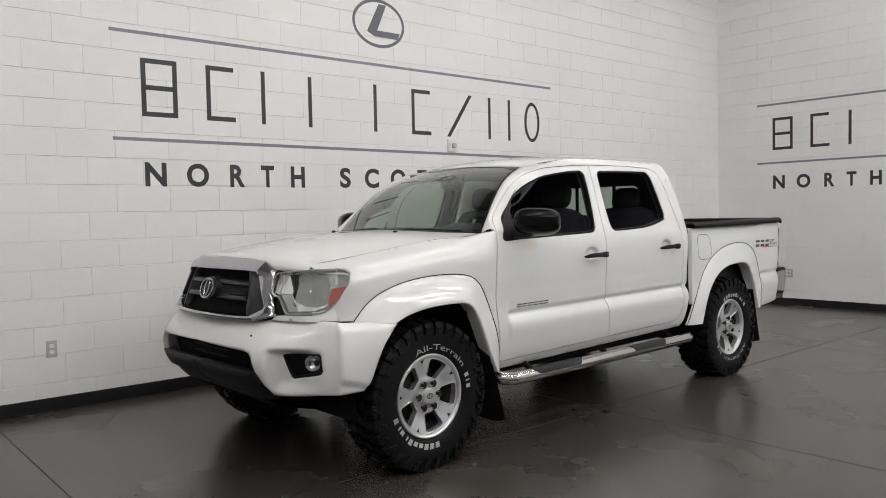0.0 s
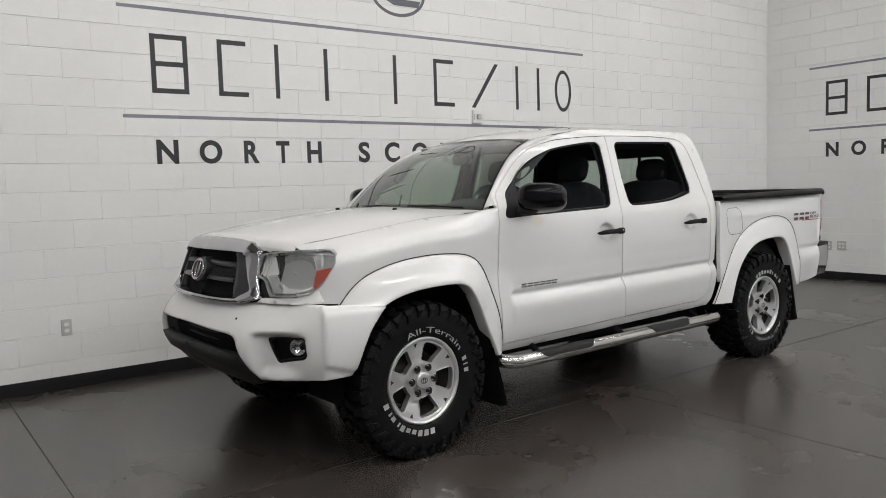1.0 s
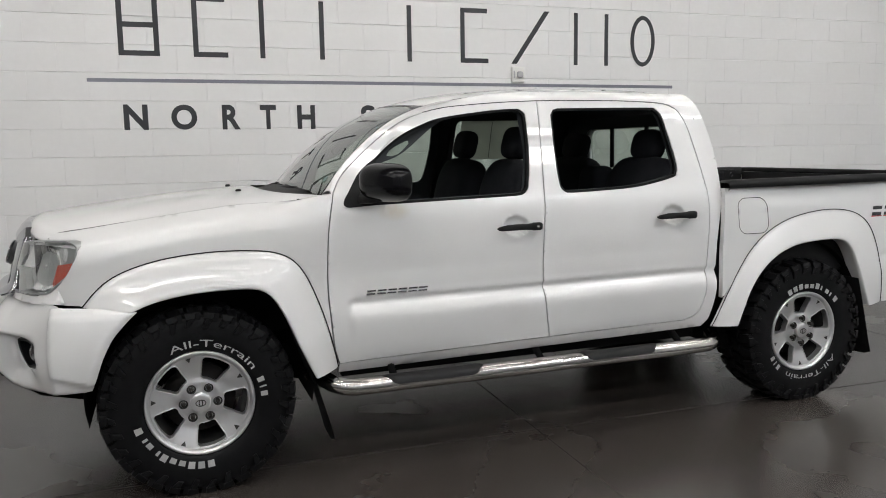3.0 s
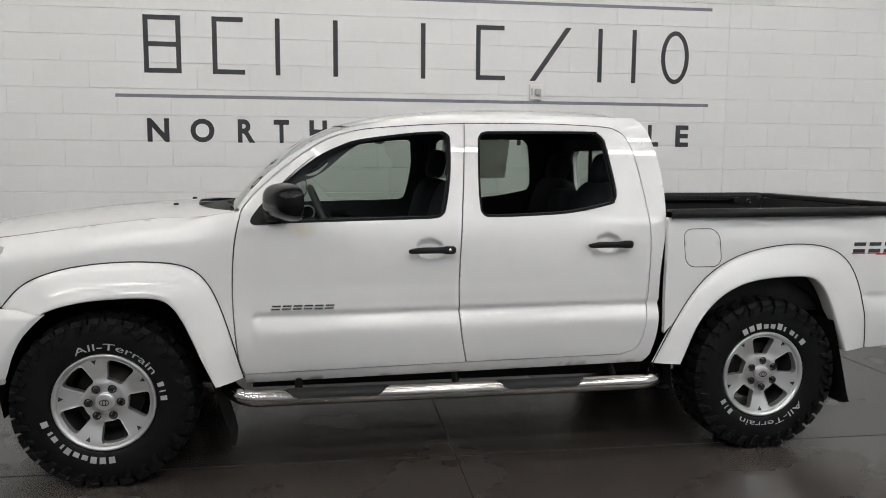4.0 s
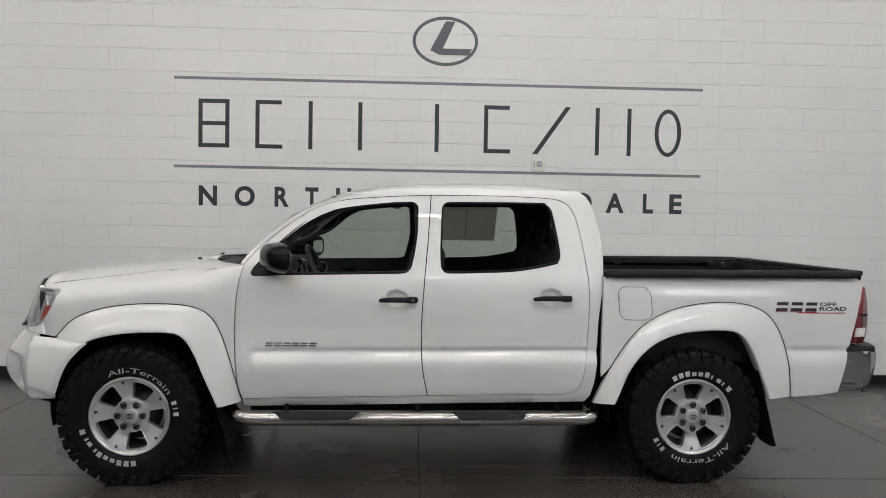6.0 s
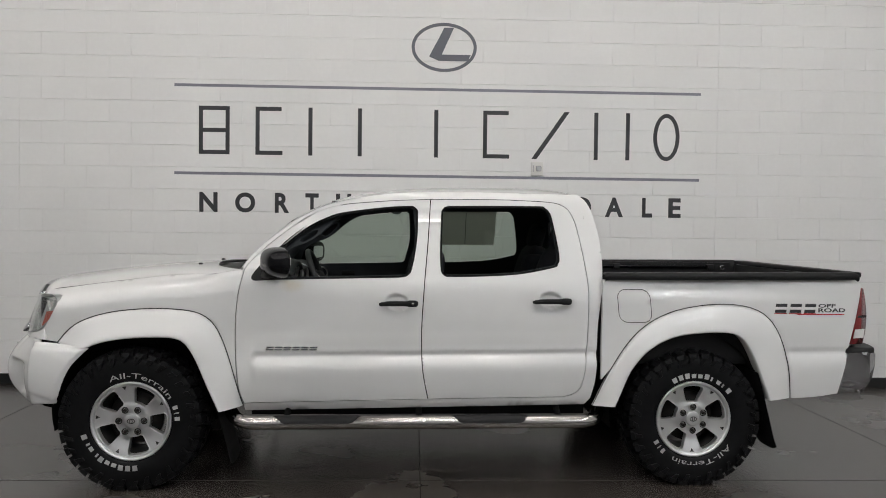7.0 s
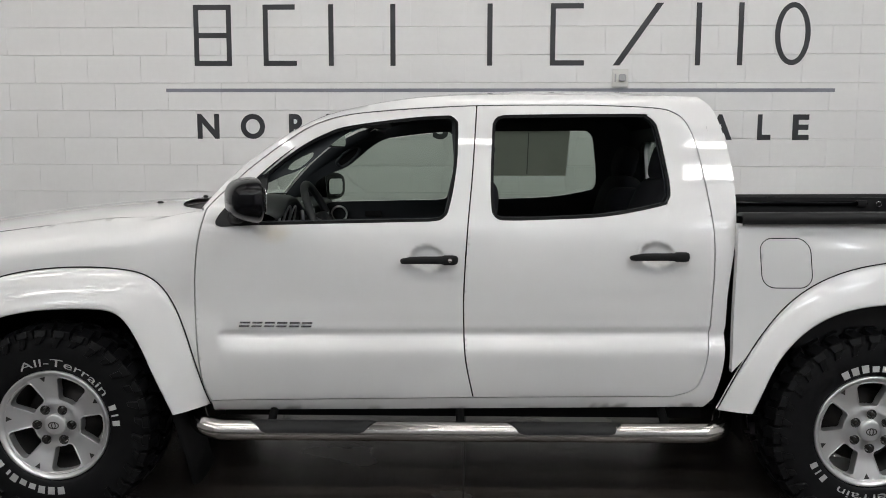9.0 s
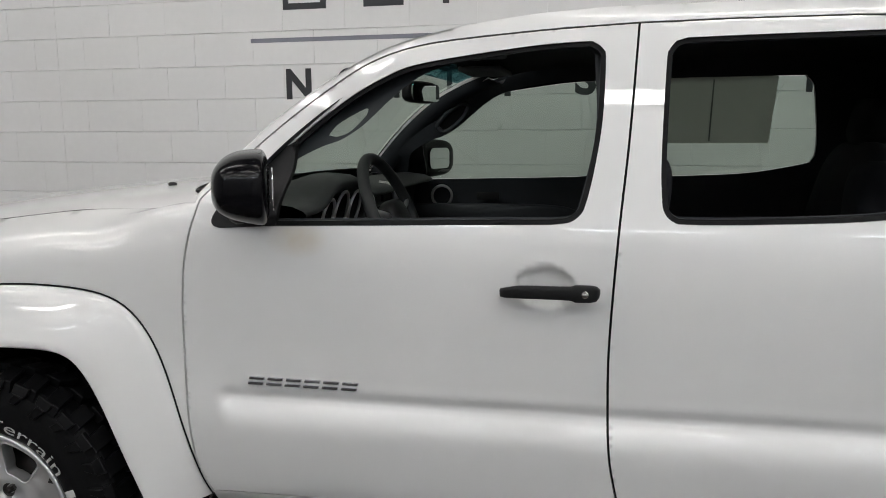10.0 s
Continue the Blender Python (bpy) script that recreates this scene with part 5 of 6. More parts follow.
def headlamp(far):
    s = side(far)
    into = (0.8, -0.5 if far else 0.5, 0)

    def on(sink):
        return lambda w, z: s(nose_at(w, z, sink))

    def facet(name, pts, deep, label="", mat=M_BRIGHT, step=0.012):
        """A piece of the inside, laid in the lamp at a depth that may vary."""
        fn = deep if callable(deep) else (lambda w, z: deep)
        return part(name, lifted(pts, lambda w, z: s(nose_at(w, z, fn(w, z))), step=step, rim=0.012, into=into), mat, h, label)
    h = part("headlight", lifted(offset(LAMP, -0.001), on(-0.001), [offset(LAMP, 0.002)], step=0.02, rim=0.05, into=into), M_LAMPRIM, truck, "clear headlight with chrome reflector and amber marker")
    part("lens", lifted(offset(LAMP, 0.001), on(-0.007), step=0.025, rim=0.0), M_LENS, h, "clear plastic lens").visible_shadow = False
    part("lens_rim", lifted(offset(LAMP, 0.001), on(-0.0065), [offset(LAMP, 0.006)], step=0.02, rim=0.012, into=into), M_LAMPRIM, h, "milky lens edge")
    part("housing", lifted(offset(LAMP, 0.003), lambda w, z: s(nose_at(w, z, 0.042 * min(1, 4 * (w - nu_(-0.405))))), step=0.02, rim=0), M_LAMPRIM, h, "grey inner housing")
    # main bowl: one deep shell, with a folded bright panel beside it
    wc = nv(0.205)

    def bowl(w, z):
        r = ((w - wc) / 0.150) ** 2 + ((z - 0.970) / 0.115) ** 2
        return 0.008 + 0.044 * max(0.0, 1 - r) ** 0.8 + 0.0022 * abs(math.sin(75 * w)) + 0.002 * abs(math.sin(60 * z))
    shell = [(nv(0.288), 0.965), (nv(0.264), 1.056), (nv(0.17), 1.064), (nu_(-0.535), 1.052), (nu_(-0.521), 0.985), (nu_(-0.545), 0.905), (nv(0.17), 0.884), (nv(0.250), 0.882)]
    facet("reflector", shell, bowl, "chrome bowl reflector")
    fold = [(nv(0.336), 0.968), (nv(0.310), 1.060), (nv(0.266), 1.058), (nv(0.290), 0.966)]
    facet("side_panel", fold, lambda w, z: 0.006 + 0.45 * max(0.0, nv(0.336) - w), "bright upper side panel")
    fold = [(nv(0.336), 0.964), (nv(0.290), 0.962), (nv(0.252), 0.882), (nv(0.294), 0.880), (nv(0.312), 0.925)]
    facet("side_panel", fold, lambda w, z: 0.006 + 0.30 * max(0.0, nv(0.336) - w), "grey lower side panel", M_LAMPRIM)
    # inner lamp with upright flutes
    facet("turn_lamp", [(nv(0.382), 0.968), (nv(0.380), 1.04), (nv(0.366), 1.060), (nv(0.308), 1.066), (nv(0.336), 0.974), (nv(0.352), 0.962)], lambda w, z: 0.016 + 0.007 * abs(math.sin(160 * w)) + 0.012 * max(0, 1 - abs(z - 1.015) / 0.05), "chrome turn lamp", step=0.006)
    facet("upper_trim", [(nv(0.36), 1.064), (nv(0.25), 1.072), (nv(0.16), 1.078), (nu_(-0.50), 1.082), (nu_(-0.505), 1.072), (nv(0.16), 1.068), (nv(0.25), 1.064), (nv(0.34), 1.058)], 0.006, "", M_LAMPRIM)
    part("bulb", tube([s(nose_at(wc, 0.975, 0.060)), s(nose_at(wc, 0.975, 0.040))], [0.010, 0.008], n=14), M_SILVER, h)
    facet("amber_marker", [(nu_(-0.523), 0.992), (nu_(-0.456), 1.002), (nu_(-0.482), 0.953), (nu_(-0.535), 0.903), (nu_(-0.540), 0.92)], 0.003, "amber side marker", M_AMBER)
    facet("upper_facet", [(nu_(-0.535), 1.076), (nu_(-0.468), 1.078), (nu_(-0.448), 1.062), (nu_(-0.455), 1.012), (nu_(-0.52), 1.000)], lambda w, z: 0.010 + 0.007 * abs(math.sin(55 * w)) + 0.12 * abs(z - 1.04), "chrome facet", step=0.006)
    # painted strip between lamp and bumper
    strip = [(nu_(-0.50), 0.836), (nv(0.30), 0.838), (nv(0.362), 0.842), (nv(0.340), 0.862), (nv(0.295), 0.864), (nv(0.18), 0.866), (nu_(-0.56), 0.874), (nu_(-0.52), 0.896)]
    part("nose_panel", lifted(strip, on(-0.001), step=0.02, rim=0.02, into=into), M_PAINT, truck)
    dark = [(nv(0.290), 0.862), (nv(0.36), 0.862), (nv(0.395), 0.93), (nv(0.40), 0.975), (nv(0.40), 1.08), (nv(0.37), 1.085), (nv(0.38), 0.975), (nv(0.336), 0.942)]
    part("lamp_gap", lifted(dark, on(0.022), step=0.03, rim=0.0), M_BLACK, truck)


headlamp(False)
headlamp(True)
part("radiator_support", box(bmesh.new(), -0.62, -0.56, 0.3, 2 * MID - 0.3, 0.5, 1.08), M_UNDER, truck, smooth=False)
part("engine_cover", box(bmesh.new(), -0.55, 0.45, 0.32, 2 * MID - 0.32, 0.6, 1.05), M_UNDER, truck, smooth=False)
part("firewall", box(bmesh.new(), 0.47, 0.50, 0.12, 2 * MID - 0.12, 0.5, 1.22), M_UNDER, truck, smooth=False)

# ---- rear end and cargo bed ----
for far in (False, True):
    s = side(far)
    prof = [(0.010, 1.204), (-0.004, 1.210), (-0.008, 1.228), (-0.002, 1.243), (0.012, 1.248), (0.070, 1.248), (0.082, 1.240), (0.084, 1.19)]
    cap = part("bed_rail_cap", loft([[s((u, v + (0.03 if u > 4.2 else 0), z + 0.012 * (u - 2.7) / 1.5 - e)) for v, z in prof] for u, e in ((2.694, 0.012), (2.705, 0), (3.2, 0), (3.7, 0), (4.15, 0), (4.225, 0.0), (4.245, 0.012))]), M_BLACK, truck, "black plastic bed rail cap")
    part("bed_wall", box(bmesh.new(), 2.71, 4.23, *sorted((s((0, 0.085, 0))[1], s((0, 0.10, 0))[1])), 0.72, 1.24), M_BLACK, truck, "black bed liner wall", smooth=False)
    part("deck_rail", tube([s((u, 0.112, 1.205)) for u in (2.80, 3.3, 4.05)], 0.014, n=8), M_GLOSSBLACK, truck, "black cargo deck rail")
    for u in (2.82, 3.25, 4.02):
        part("rail_bracket", box(bmesh.new(), u - 0.025, u + 0.025, *sorted((s((0, 0.09, 0))[1], s((0, 0.128, 0))[1])), 1.185, 1.225, 0.004), M_BLACK, truck)
    part("tie_down", tube([s((4.12 + 0.016 * math.cos(t), 0.118, 1.20 + 0.016 * math.sin(t))) for t in np.linspace(0, 2 * math.pi, 12)], 0.004, n=6), M_CHROME, truck, "steel tie-down ring")
part("bed_floor", box(bmesh.new(), 2.70, 4.24, 0.1, 2 * MID - 0.1, 0.70, 0.73), M_BLACK, truck, smooth=False)
part("bed_front", box(bmesh.new(), 2.705, 2.735, 0.08, 2 * MID - 0.08, 0.72, 1.235, 0.006), M_BLACK, truck, "black bed front wall")
tailgate = part("tailgate", box(bmesh.new(), 4.235, 4.30, 0.135, 2 * MID - 0.135, 0.62, 1.225, 0.012), M_PAINT, truck, "white closed tailgate")
part("tailgate_liner", box(bmesh.new(), 4.218, 4.234, 0.12, 2 * MID - 0.12, 0.73, 1.225, 0.004), M_BLACK, tailgate, "black liner panel")
part("tailgate_cap", box(bmesh.new(), 4.225, 4.305, 0.10, 2 * MID - 0.10, 1.226, 1.258, 0.008), M_BLACK, tailgate, "black tailgate top cap")
TAIL = curve([(4.288, 1.165), (4.306, 1.15), (4.330, 1.04), (4.335, 0.95), (4.326, 0.88), (4.308, 0.825)], 4) + [(4.212, 0.825)] + curve([(4.228, 0.90), (4.262, 1.05), (4.288, 1.165)], 4)[:-1]
for far in (False, True):
    s = side(far)
    t = part("tail_light", prism(TAIL, lambda u, z: s((u, 0.018 + bed_at(min(u, 4.27), z)[1] - 0.02 + max(0, u - 4.28) * 0.5, z)), lambda u, z: s((u, 0.135, z))), M_RED, truck, "red tail light with clear reversing section")
    part("reverse_lens", prism([(4.232, 0.862), (4.314, 0.862), (4.322, 0.915), (4.244, 0.915)], lambda u, z: s((u, bed_at(min(u, 4.27), z)[1] - 0.004 + max(0, u - 4.28) * 0.5, z)), lambda u, z: s((u, 0.10, z))), M_OFFWHITE, t, "clear reversing lens", smooth=False)
    part("dark_band", prism([(4.262, 0.985), (4.332, 0.985), (4.334, 0.998), (4.267, 0.998)], lambda u, z: s((u, bed_at(min(u, 4.27), z)[1] - 0.004 + max(0, u - 4.28) * 0.5, z)), lambda u, z: s((u, 0.10, z))), M_GLOSSBLACK, t, smooth=False)


def rear_bumper_row(v, pad):
    """One section of the rear bumper at v."""
    e = min(v, 2 * MID - v)
    k = max(0.0, (0.30 - e) / 0.27)
    pull = 0.085 * k ** 2.2
    if pad:
        sec = [(4.185, 0.775), (4.19, 0.800), (4.20, 0.806), (4.425, 0.806), (4.437, 0.800), (4.438, 0.776)]
    else:
        sec = [(4.195, 0.774), (4.440, 0.774), (4.446, 0.766), (4.444, 0.70), (4.430, 0.63), (4.400, 0.575), (4.355, 0.540), (4.30, 0.528)]
    return [(u - pull * (1 if u > 4.3 else 0), v, z) for u, z in sec]


vs = [0.045, 0.06, 0.09, 0.13, 0.18, 0.24, 0.30, 0.6, MID]
vs = vs + [2 * MID - v for v in vs[-2::-1]]
rb = part("rear_bumper", loft([rear_bumper_row(v, False) for v in vs], caps=True), M_CHROME, truck, "chrome rear step bumper")
part("bumper_pad", loft([rear_bumper_row(v, True) for v in vs], caps=True), M_BLACK, rb, "black step pad")
for far in (False, True):
    s = side(far)
    end = curve([(4.195, 0.774), (4.350, 0.774), (4.362, 0.70), (4.345, 0.63), (4.315, 0.575), (4.27, 0.540), (4.145, 0.532)], 4) + [(4.165, 0.65)]
    part("bumper_end", lifted(end, lambda u, z: s((u, 0.040 + 0.35 * max(0, u - 4.22) ** 2 + 0.9 * max(0, 0.62 - z) ** 2, z)), step=0.02, rim=0.04, into=(0, -1 if far else 1, 0)), M_CHROME, rb)

# ---- outside fittings ----


def pillow(c, r, p=2.6, nu=28, nv_=18, rot=None):
    """A soft rounded body (superellipsoid) about c with half sizes r."""
    def e(x):
        return math.copysign(abs(x) ** (2 / p), x)
    rows = []
    for i in range(nv_ + 1):
        b = -math.pi / 2 + math.pi * i / nv_
        rows.append([Vector((r[0] * e(math.cos(b)) * e(math.cos(a)), r[1] * e(math.cos(b)) * e(math.sin(a)), r[2] * e(math.sin(b)))) for a in np.linspace(0, 2 * math.pi, nu, endpoint=False)])
    m = Matrix.Translation(c) @ (rot or Matrix.Identity(4))
    rows = [[m @ p_ for p_ in r_] for r_ in rows]
    bm = loft(rows, closed=True)
    return merged(bm)


def door_mirror(far):
    s = side(far)
    k = -1 if far else 1
    sail = curve([(0.676, 1.182), (0.658, 1.188), (0.652, 1.206), (0.676, 1.246), (0.75, 1.334), (0.80, 1.378)], 4) + [(0.835, 1.395), (0.832, 1.32), (0.822, 1.19)]
    m = part("door_mirror", lifted(sail, lambda u, z: s((u, door_at(u, z)[1] - 0.004, z)), step=0.02, rim=0.02, into=(0, k, 0)), M_BLACK, truck, "black door mirror")
    bm = pillow((0, 0, 0), (0.080, 0.138, 0.086), 3.2, 40, 28)
    for v in bm.verts:
        if v.co.x > 0.03:
            v.co.x = 0.03 + (v.co.x - 0.03) * 0.35
        v.co.x -= 0.10 * v.co.y * k * -0.35
        v.co.z *= 1 + 0.55 * v.co.y * k
        f = min(1.0, max(0.0, (0.03 - v.co.x) / 0.11))
        if v.co.z > 0:
            v.co.z *= 1 - 0.22 * f * f
        else:
            v.co.z *= 1 - 0.30 * f
    h = part("housing", bm, M_GLOSSBLACK, m, "gloss black mirror housing")
    h.matrix_basis = Matrix.Translation(s((0.815, -0.062, 1.292))) @ Matrix.Rotation(radians(26 * k), 4, "Z")
    g = part("mirror_glass", lifted(rounded(-0.078, 0.070, -0.048, 0.046, 0.026), lambda a, b: (0.0545 + 0.02 * a * k, a, b), step=0.05, rim=0.002, into=(-1, 0, 0)), M_MIRROR, m)
    g.matrix_basis = h.matrix_basis.copy()
    part("arm", tube([s((0.735, 0.05, 1.225)), s((0.765, 0.00, 1.225)), s((0.795, -0.04, 1.235))], [0.034, 0.030, 0.03], n=12, squash=0.7), M_BLACK, m)


door_mirror(False)
door_mirror(True)


def door_handle(door, c, z, lock, far):
    s = side(far)
    rows = []
    for d, v, h, w in ((-0.116, 0.030, 0.003, 0.004), (-0.113, 0.016, 0.009, 0.008), (-0.100, 0.008, 0.012, 0.010), (-0.07, 0.003, 0.0145, 0.011), (-0.03, 0.0, 0.0150, 0.011), (0.02, 0.0, 0.0150, 0.011),
                       (0.048, 0.001, 0.0160, 0.011), (0.056, 0.0, 0.0195, 0.013), (0.090, 0.002, 0.0195, 0.013), (0.103, 0.006, 0.0165, 0.012), (0.109, 0.014, 0.010, 0.010), (0.111, 0.030, 0.004, 0.004)):
        ring = []
        for a in np.linspace(0, 2 * math.pi, 16, endpoint=False):
            x, y = math.cos(a), math.sin(a)
            ring.append(s((c + d, v + w * math.copysign(abs(x) ** 0.6, x), z - 0.006 * max(0.0, -d - 0.06) / 0.05 + h * math.copysign(abs(y) ** 0.6, y))))
        rows.append(ring)
    h = part("door_handle", loft(rows, closed=True, caps=True), M_BLACK, door, "black plastic pull handle")
    if lock:
        part("lock", turned([(0, -0.002), (0.007, -0.002), (0.009, 0.004)], 16), M_STEEL, door, "keyhole").matrix_basis = Matrix.Translation(s((c + 0.078, -0.0125, z)))


doors = [o for o in truck.children if o.name.startswith(("front_door", "rear_door"))]
for d in doors:
    far = sum(v.co.y for v in d.data.vertices) / len(d.data.vertices) > MID
    front = d.name.startswith("front")
    door_handle(d, 1.498 if front else 2.392, 1.061 if front else 1.078, front, far)
    if front:
        s = side(far)
        # raised chrome marks in place of the model name
        for k in range(6):
            u0 = 0.738 + 0.0495 * k
            slant = 0.006
            for z0, z1 in ((0.785, 0.7915), (0.7985, 0.806)):
                a0, a1 = slant * (z0 - 0.785) / 0.021, slant * (z1 - 0.785) / 0.021
                base = [(u0 + a0, z0), (u0 + 0.041 + a0, z0), (u0 + 0.041 + a1, z1), (u0 + a1, z1)]
                foot, top = offset(base, -0.0002), offset(base, 0.0007)
                bm = bmesh.new()
                loft([[s((u, _door(z, u) + 0.004, z)) for u, z in foot], [s((u, _door(z, u) - 0.003, z)) for u, z in foot], [s((u, _door(z, u) - 0.0052, z)) for u, z in top]], bm, True)
                bm.verts.ensure_lookup_table()
                bm.faces.new(bm.verts[-4:])
                part("badge_bar", bm, M_CHROME, d, "chrome badge bar", smooth=False)


def decal(far):
    s = side(far)
    on = lambda d: (lambda u, z: s((u, bed_at(u, z)[1] - d, z)))
    for u0, u1 in ((3.722, 3.800), (3.812, 3.890), (3.902, 3.978)):
        for z0, z1 in ((1.053, 1.072), (1.018, 1.037)):
            part("decal_bar", lifted([(u0 + (z0 - 1.016) / 7, z0), (u1 - 0.008 + (z0 - 1.016) / 7, z0), (u1 - 0.008 + (z1 - 1.016) / 7, z1), (u0 + (z1 - 1.016) / 7, z1)], on(0.0012), step=0.04, rim=0), M_DECAL, truck, "dark decal bar with red edge")
        part("decal_edge", lifted([(u0 - 0.003, 1.012), (u1 - 0.004, 1.012), (u1 - 0.004, 1.017), (u0 - 0.003, 1.017)], on(0.0018), step=0.04, rim=0), M_DECALRED, truck, "red decal edge")
    for word, z0, h, u1 in (("OFF", 1.050, 0.022, 4.10), ("ROAD", 1.022, 0.024, 4.165)):
        bm, sx, sy = text_mesh(word, 0.03)
        for v in bm.verts:
            uu = 3.99 + v.co.x / sx * (u1 - 3.99)
            v.co = Vector(on(0.0015)(uu if not far else 3.99 + u1 - uu, z0 + v.co.y / sy * h))
        part("decal_word", bm, M_DECAL, truck, "dark decal lettering", smooth=False)
    part("decal_line", lifted([(3.86, 1.006), (4.16, 1.006), (4.16, 1.012), (3.86, 1.012)], on(0.0015), step=0.05, rim=0), M_DECALRED, truck, "thin red decal line")


decal(False)


def side_step(far):
    s = side(far)
    path = curve([(0.50, 0.20, 0.410), (0.545, 0.10, 0.400), (0.585, 0.035, 0.388), (0.65, 0.002, 0.379), (0.74, -0.004, 0.378), (1.2, -0.004, 0.378), (1.6, -0.004, 0.378), (2.1, -0.004, 0.379), (2.52, -0.004, 0.380), (2.60, 0.004, 0.382), (2.655, 0.04, 0.388), (2.69, 0.11, 0.410)], 5)
    st = part("side_step", tube([s(p) for p in path], 0.038, n=24), M_STEEL, truck, "polished steel side step with black pads")
    for u0, u1 in ((0.79, 1.29), (1.805, 2.265)):
        rows = []
        for t in np.linspace(0, 1, 22):
            u = u0 + (u1 - u0) * t
            e = min(1.0, min(t, 1 - t) / 0.12)
            e = e * e * (3 - 2 * e)
            rows.append([s((u, -0.004 + (0.038 + 0.004) * math.sin(a), 0.378 + (0.038 + 0.0045 * min(1, 3 * e)) * math.cos(a))) for a in np.linspace(-1.35 * e - 0.12, 1.2, 12)])
        part("step_pad", loft(rows), M_BLACK, st, "black rubber step pad")
    for u in (0.86, 1.62, 2.44):
        part("bracket", tube([s((u, 0.03, 0.385)), s((u, 0.12, 0.44)), s((u, 0.2, 0.49))], 0.018, n=8), M_UNDER, st)


side_step(False)
side_step(True)
for far in (False, True):
    s = side(far)
    for us, v0, v1 in ((((0.405, 0.66), (0.44, 0.55), (0.49, 0.40), (0.53, 0.24), (0.555, 0.135)), -0.012, 0.235), (((3.612, 0.665), (3.645, 0.55), (3.685, 0.40), (3.715, 0.28), (3.735, 0.20)), -0.012, 0.235)):
        rows = []
        for d in (0.0, 0.006):
            rows += [[s((u + d, v, z + (0.02 * ((v - 0.11) / 0.12) ** 4 if z < 0.25 else 0))) for v in np.linspace(v0, v1, 9)] for u, z in (us if d == 0 else us[::-1])]
        rows.append(rows[0])
        part("mud_flap", loft(rows), M_BLACK, truck, "black rubber mud flap")
# wipers and washer jets
for j0, j1 in ((0.10, 0.46), (0.50, 0.84)):
    lift = Vector((-0.008, 0, 0.008))
    base = Vector(screen_at(0.0, j1)) + Vector((-0.035, 0, -0.006))
    tip = Vector(screen_at(0.012, j0 + 0.15)) + lift * 0.6
    w = part("wiper", tube([base, base.lerp(tip, 0.3) + Vector((0, 0, 0.004)), tip], [0.010, 0.007, 0.005], n=8), M_BLACK, truck, "black wiper arm and blade")
    part("blade", tube([Vector(screen_at(0.004 + 0.008 * t, j0 + (j1 - j0) * t)) + lift * 0.5 for t in np.linspace(0, 0.95, 9)], 0.005, n=6), M_BLACK, w)
for v in (0.565, 2 * MID - 0.565):
    part("washer_jet", pillow((0.245, v, hood_z(0.245, v) + 0.004), (0.014, 0.010, 0.007)), M_BLACK, truck, "black washer jet")

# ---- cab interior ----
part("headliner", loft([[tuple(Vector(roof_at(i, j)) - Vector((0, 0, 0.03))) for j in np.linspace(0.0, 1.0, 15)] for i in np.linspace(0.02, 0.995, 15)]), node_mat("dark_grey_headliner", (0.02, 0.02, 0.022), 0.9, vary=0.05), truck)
M_TRIM = node_mat("charcoal_interior_trim", (0.026, 0.030, 0.034), 0.6, spec=0.3, vary=0.06, bump=0.0002, bump_scale=500)
INNER_WINDOW = curve([(0.74, 1.20), (0.76, 1.27), (0.794, 1.328), (0.874, 1.374), (0.94, 1.398), (1.0, 1.434), (1.061, 1.486), (1.121, 1.534), (1.19, 1.570), (1.30, 1.597), (1.42, 1.610), (1.56, 1.615)]) + curve([(1.580, 1.60), (1.588, 1.42), (1.553, 1.245), (1.535, 1.222)]) + [(1.50, 1.218), (0.838, 1.203)]
SLOT = curve([(0.903, 1.408), (0.918, 1.430), (0.948, 1.450), (1.005, 1.476), (1.010, 1.464), (0.995, 1.446), (0.96, 1.416), (0.925, 1.404)], 3)
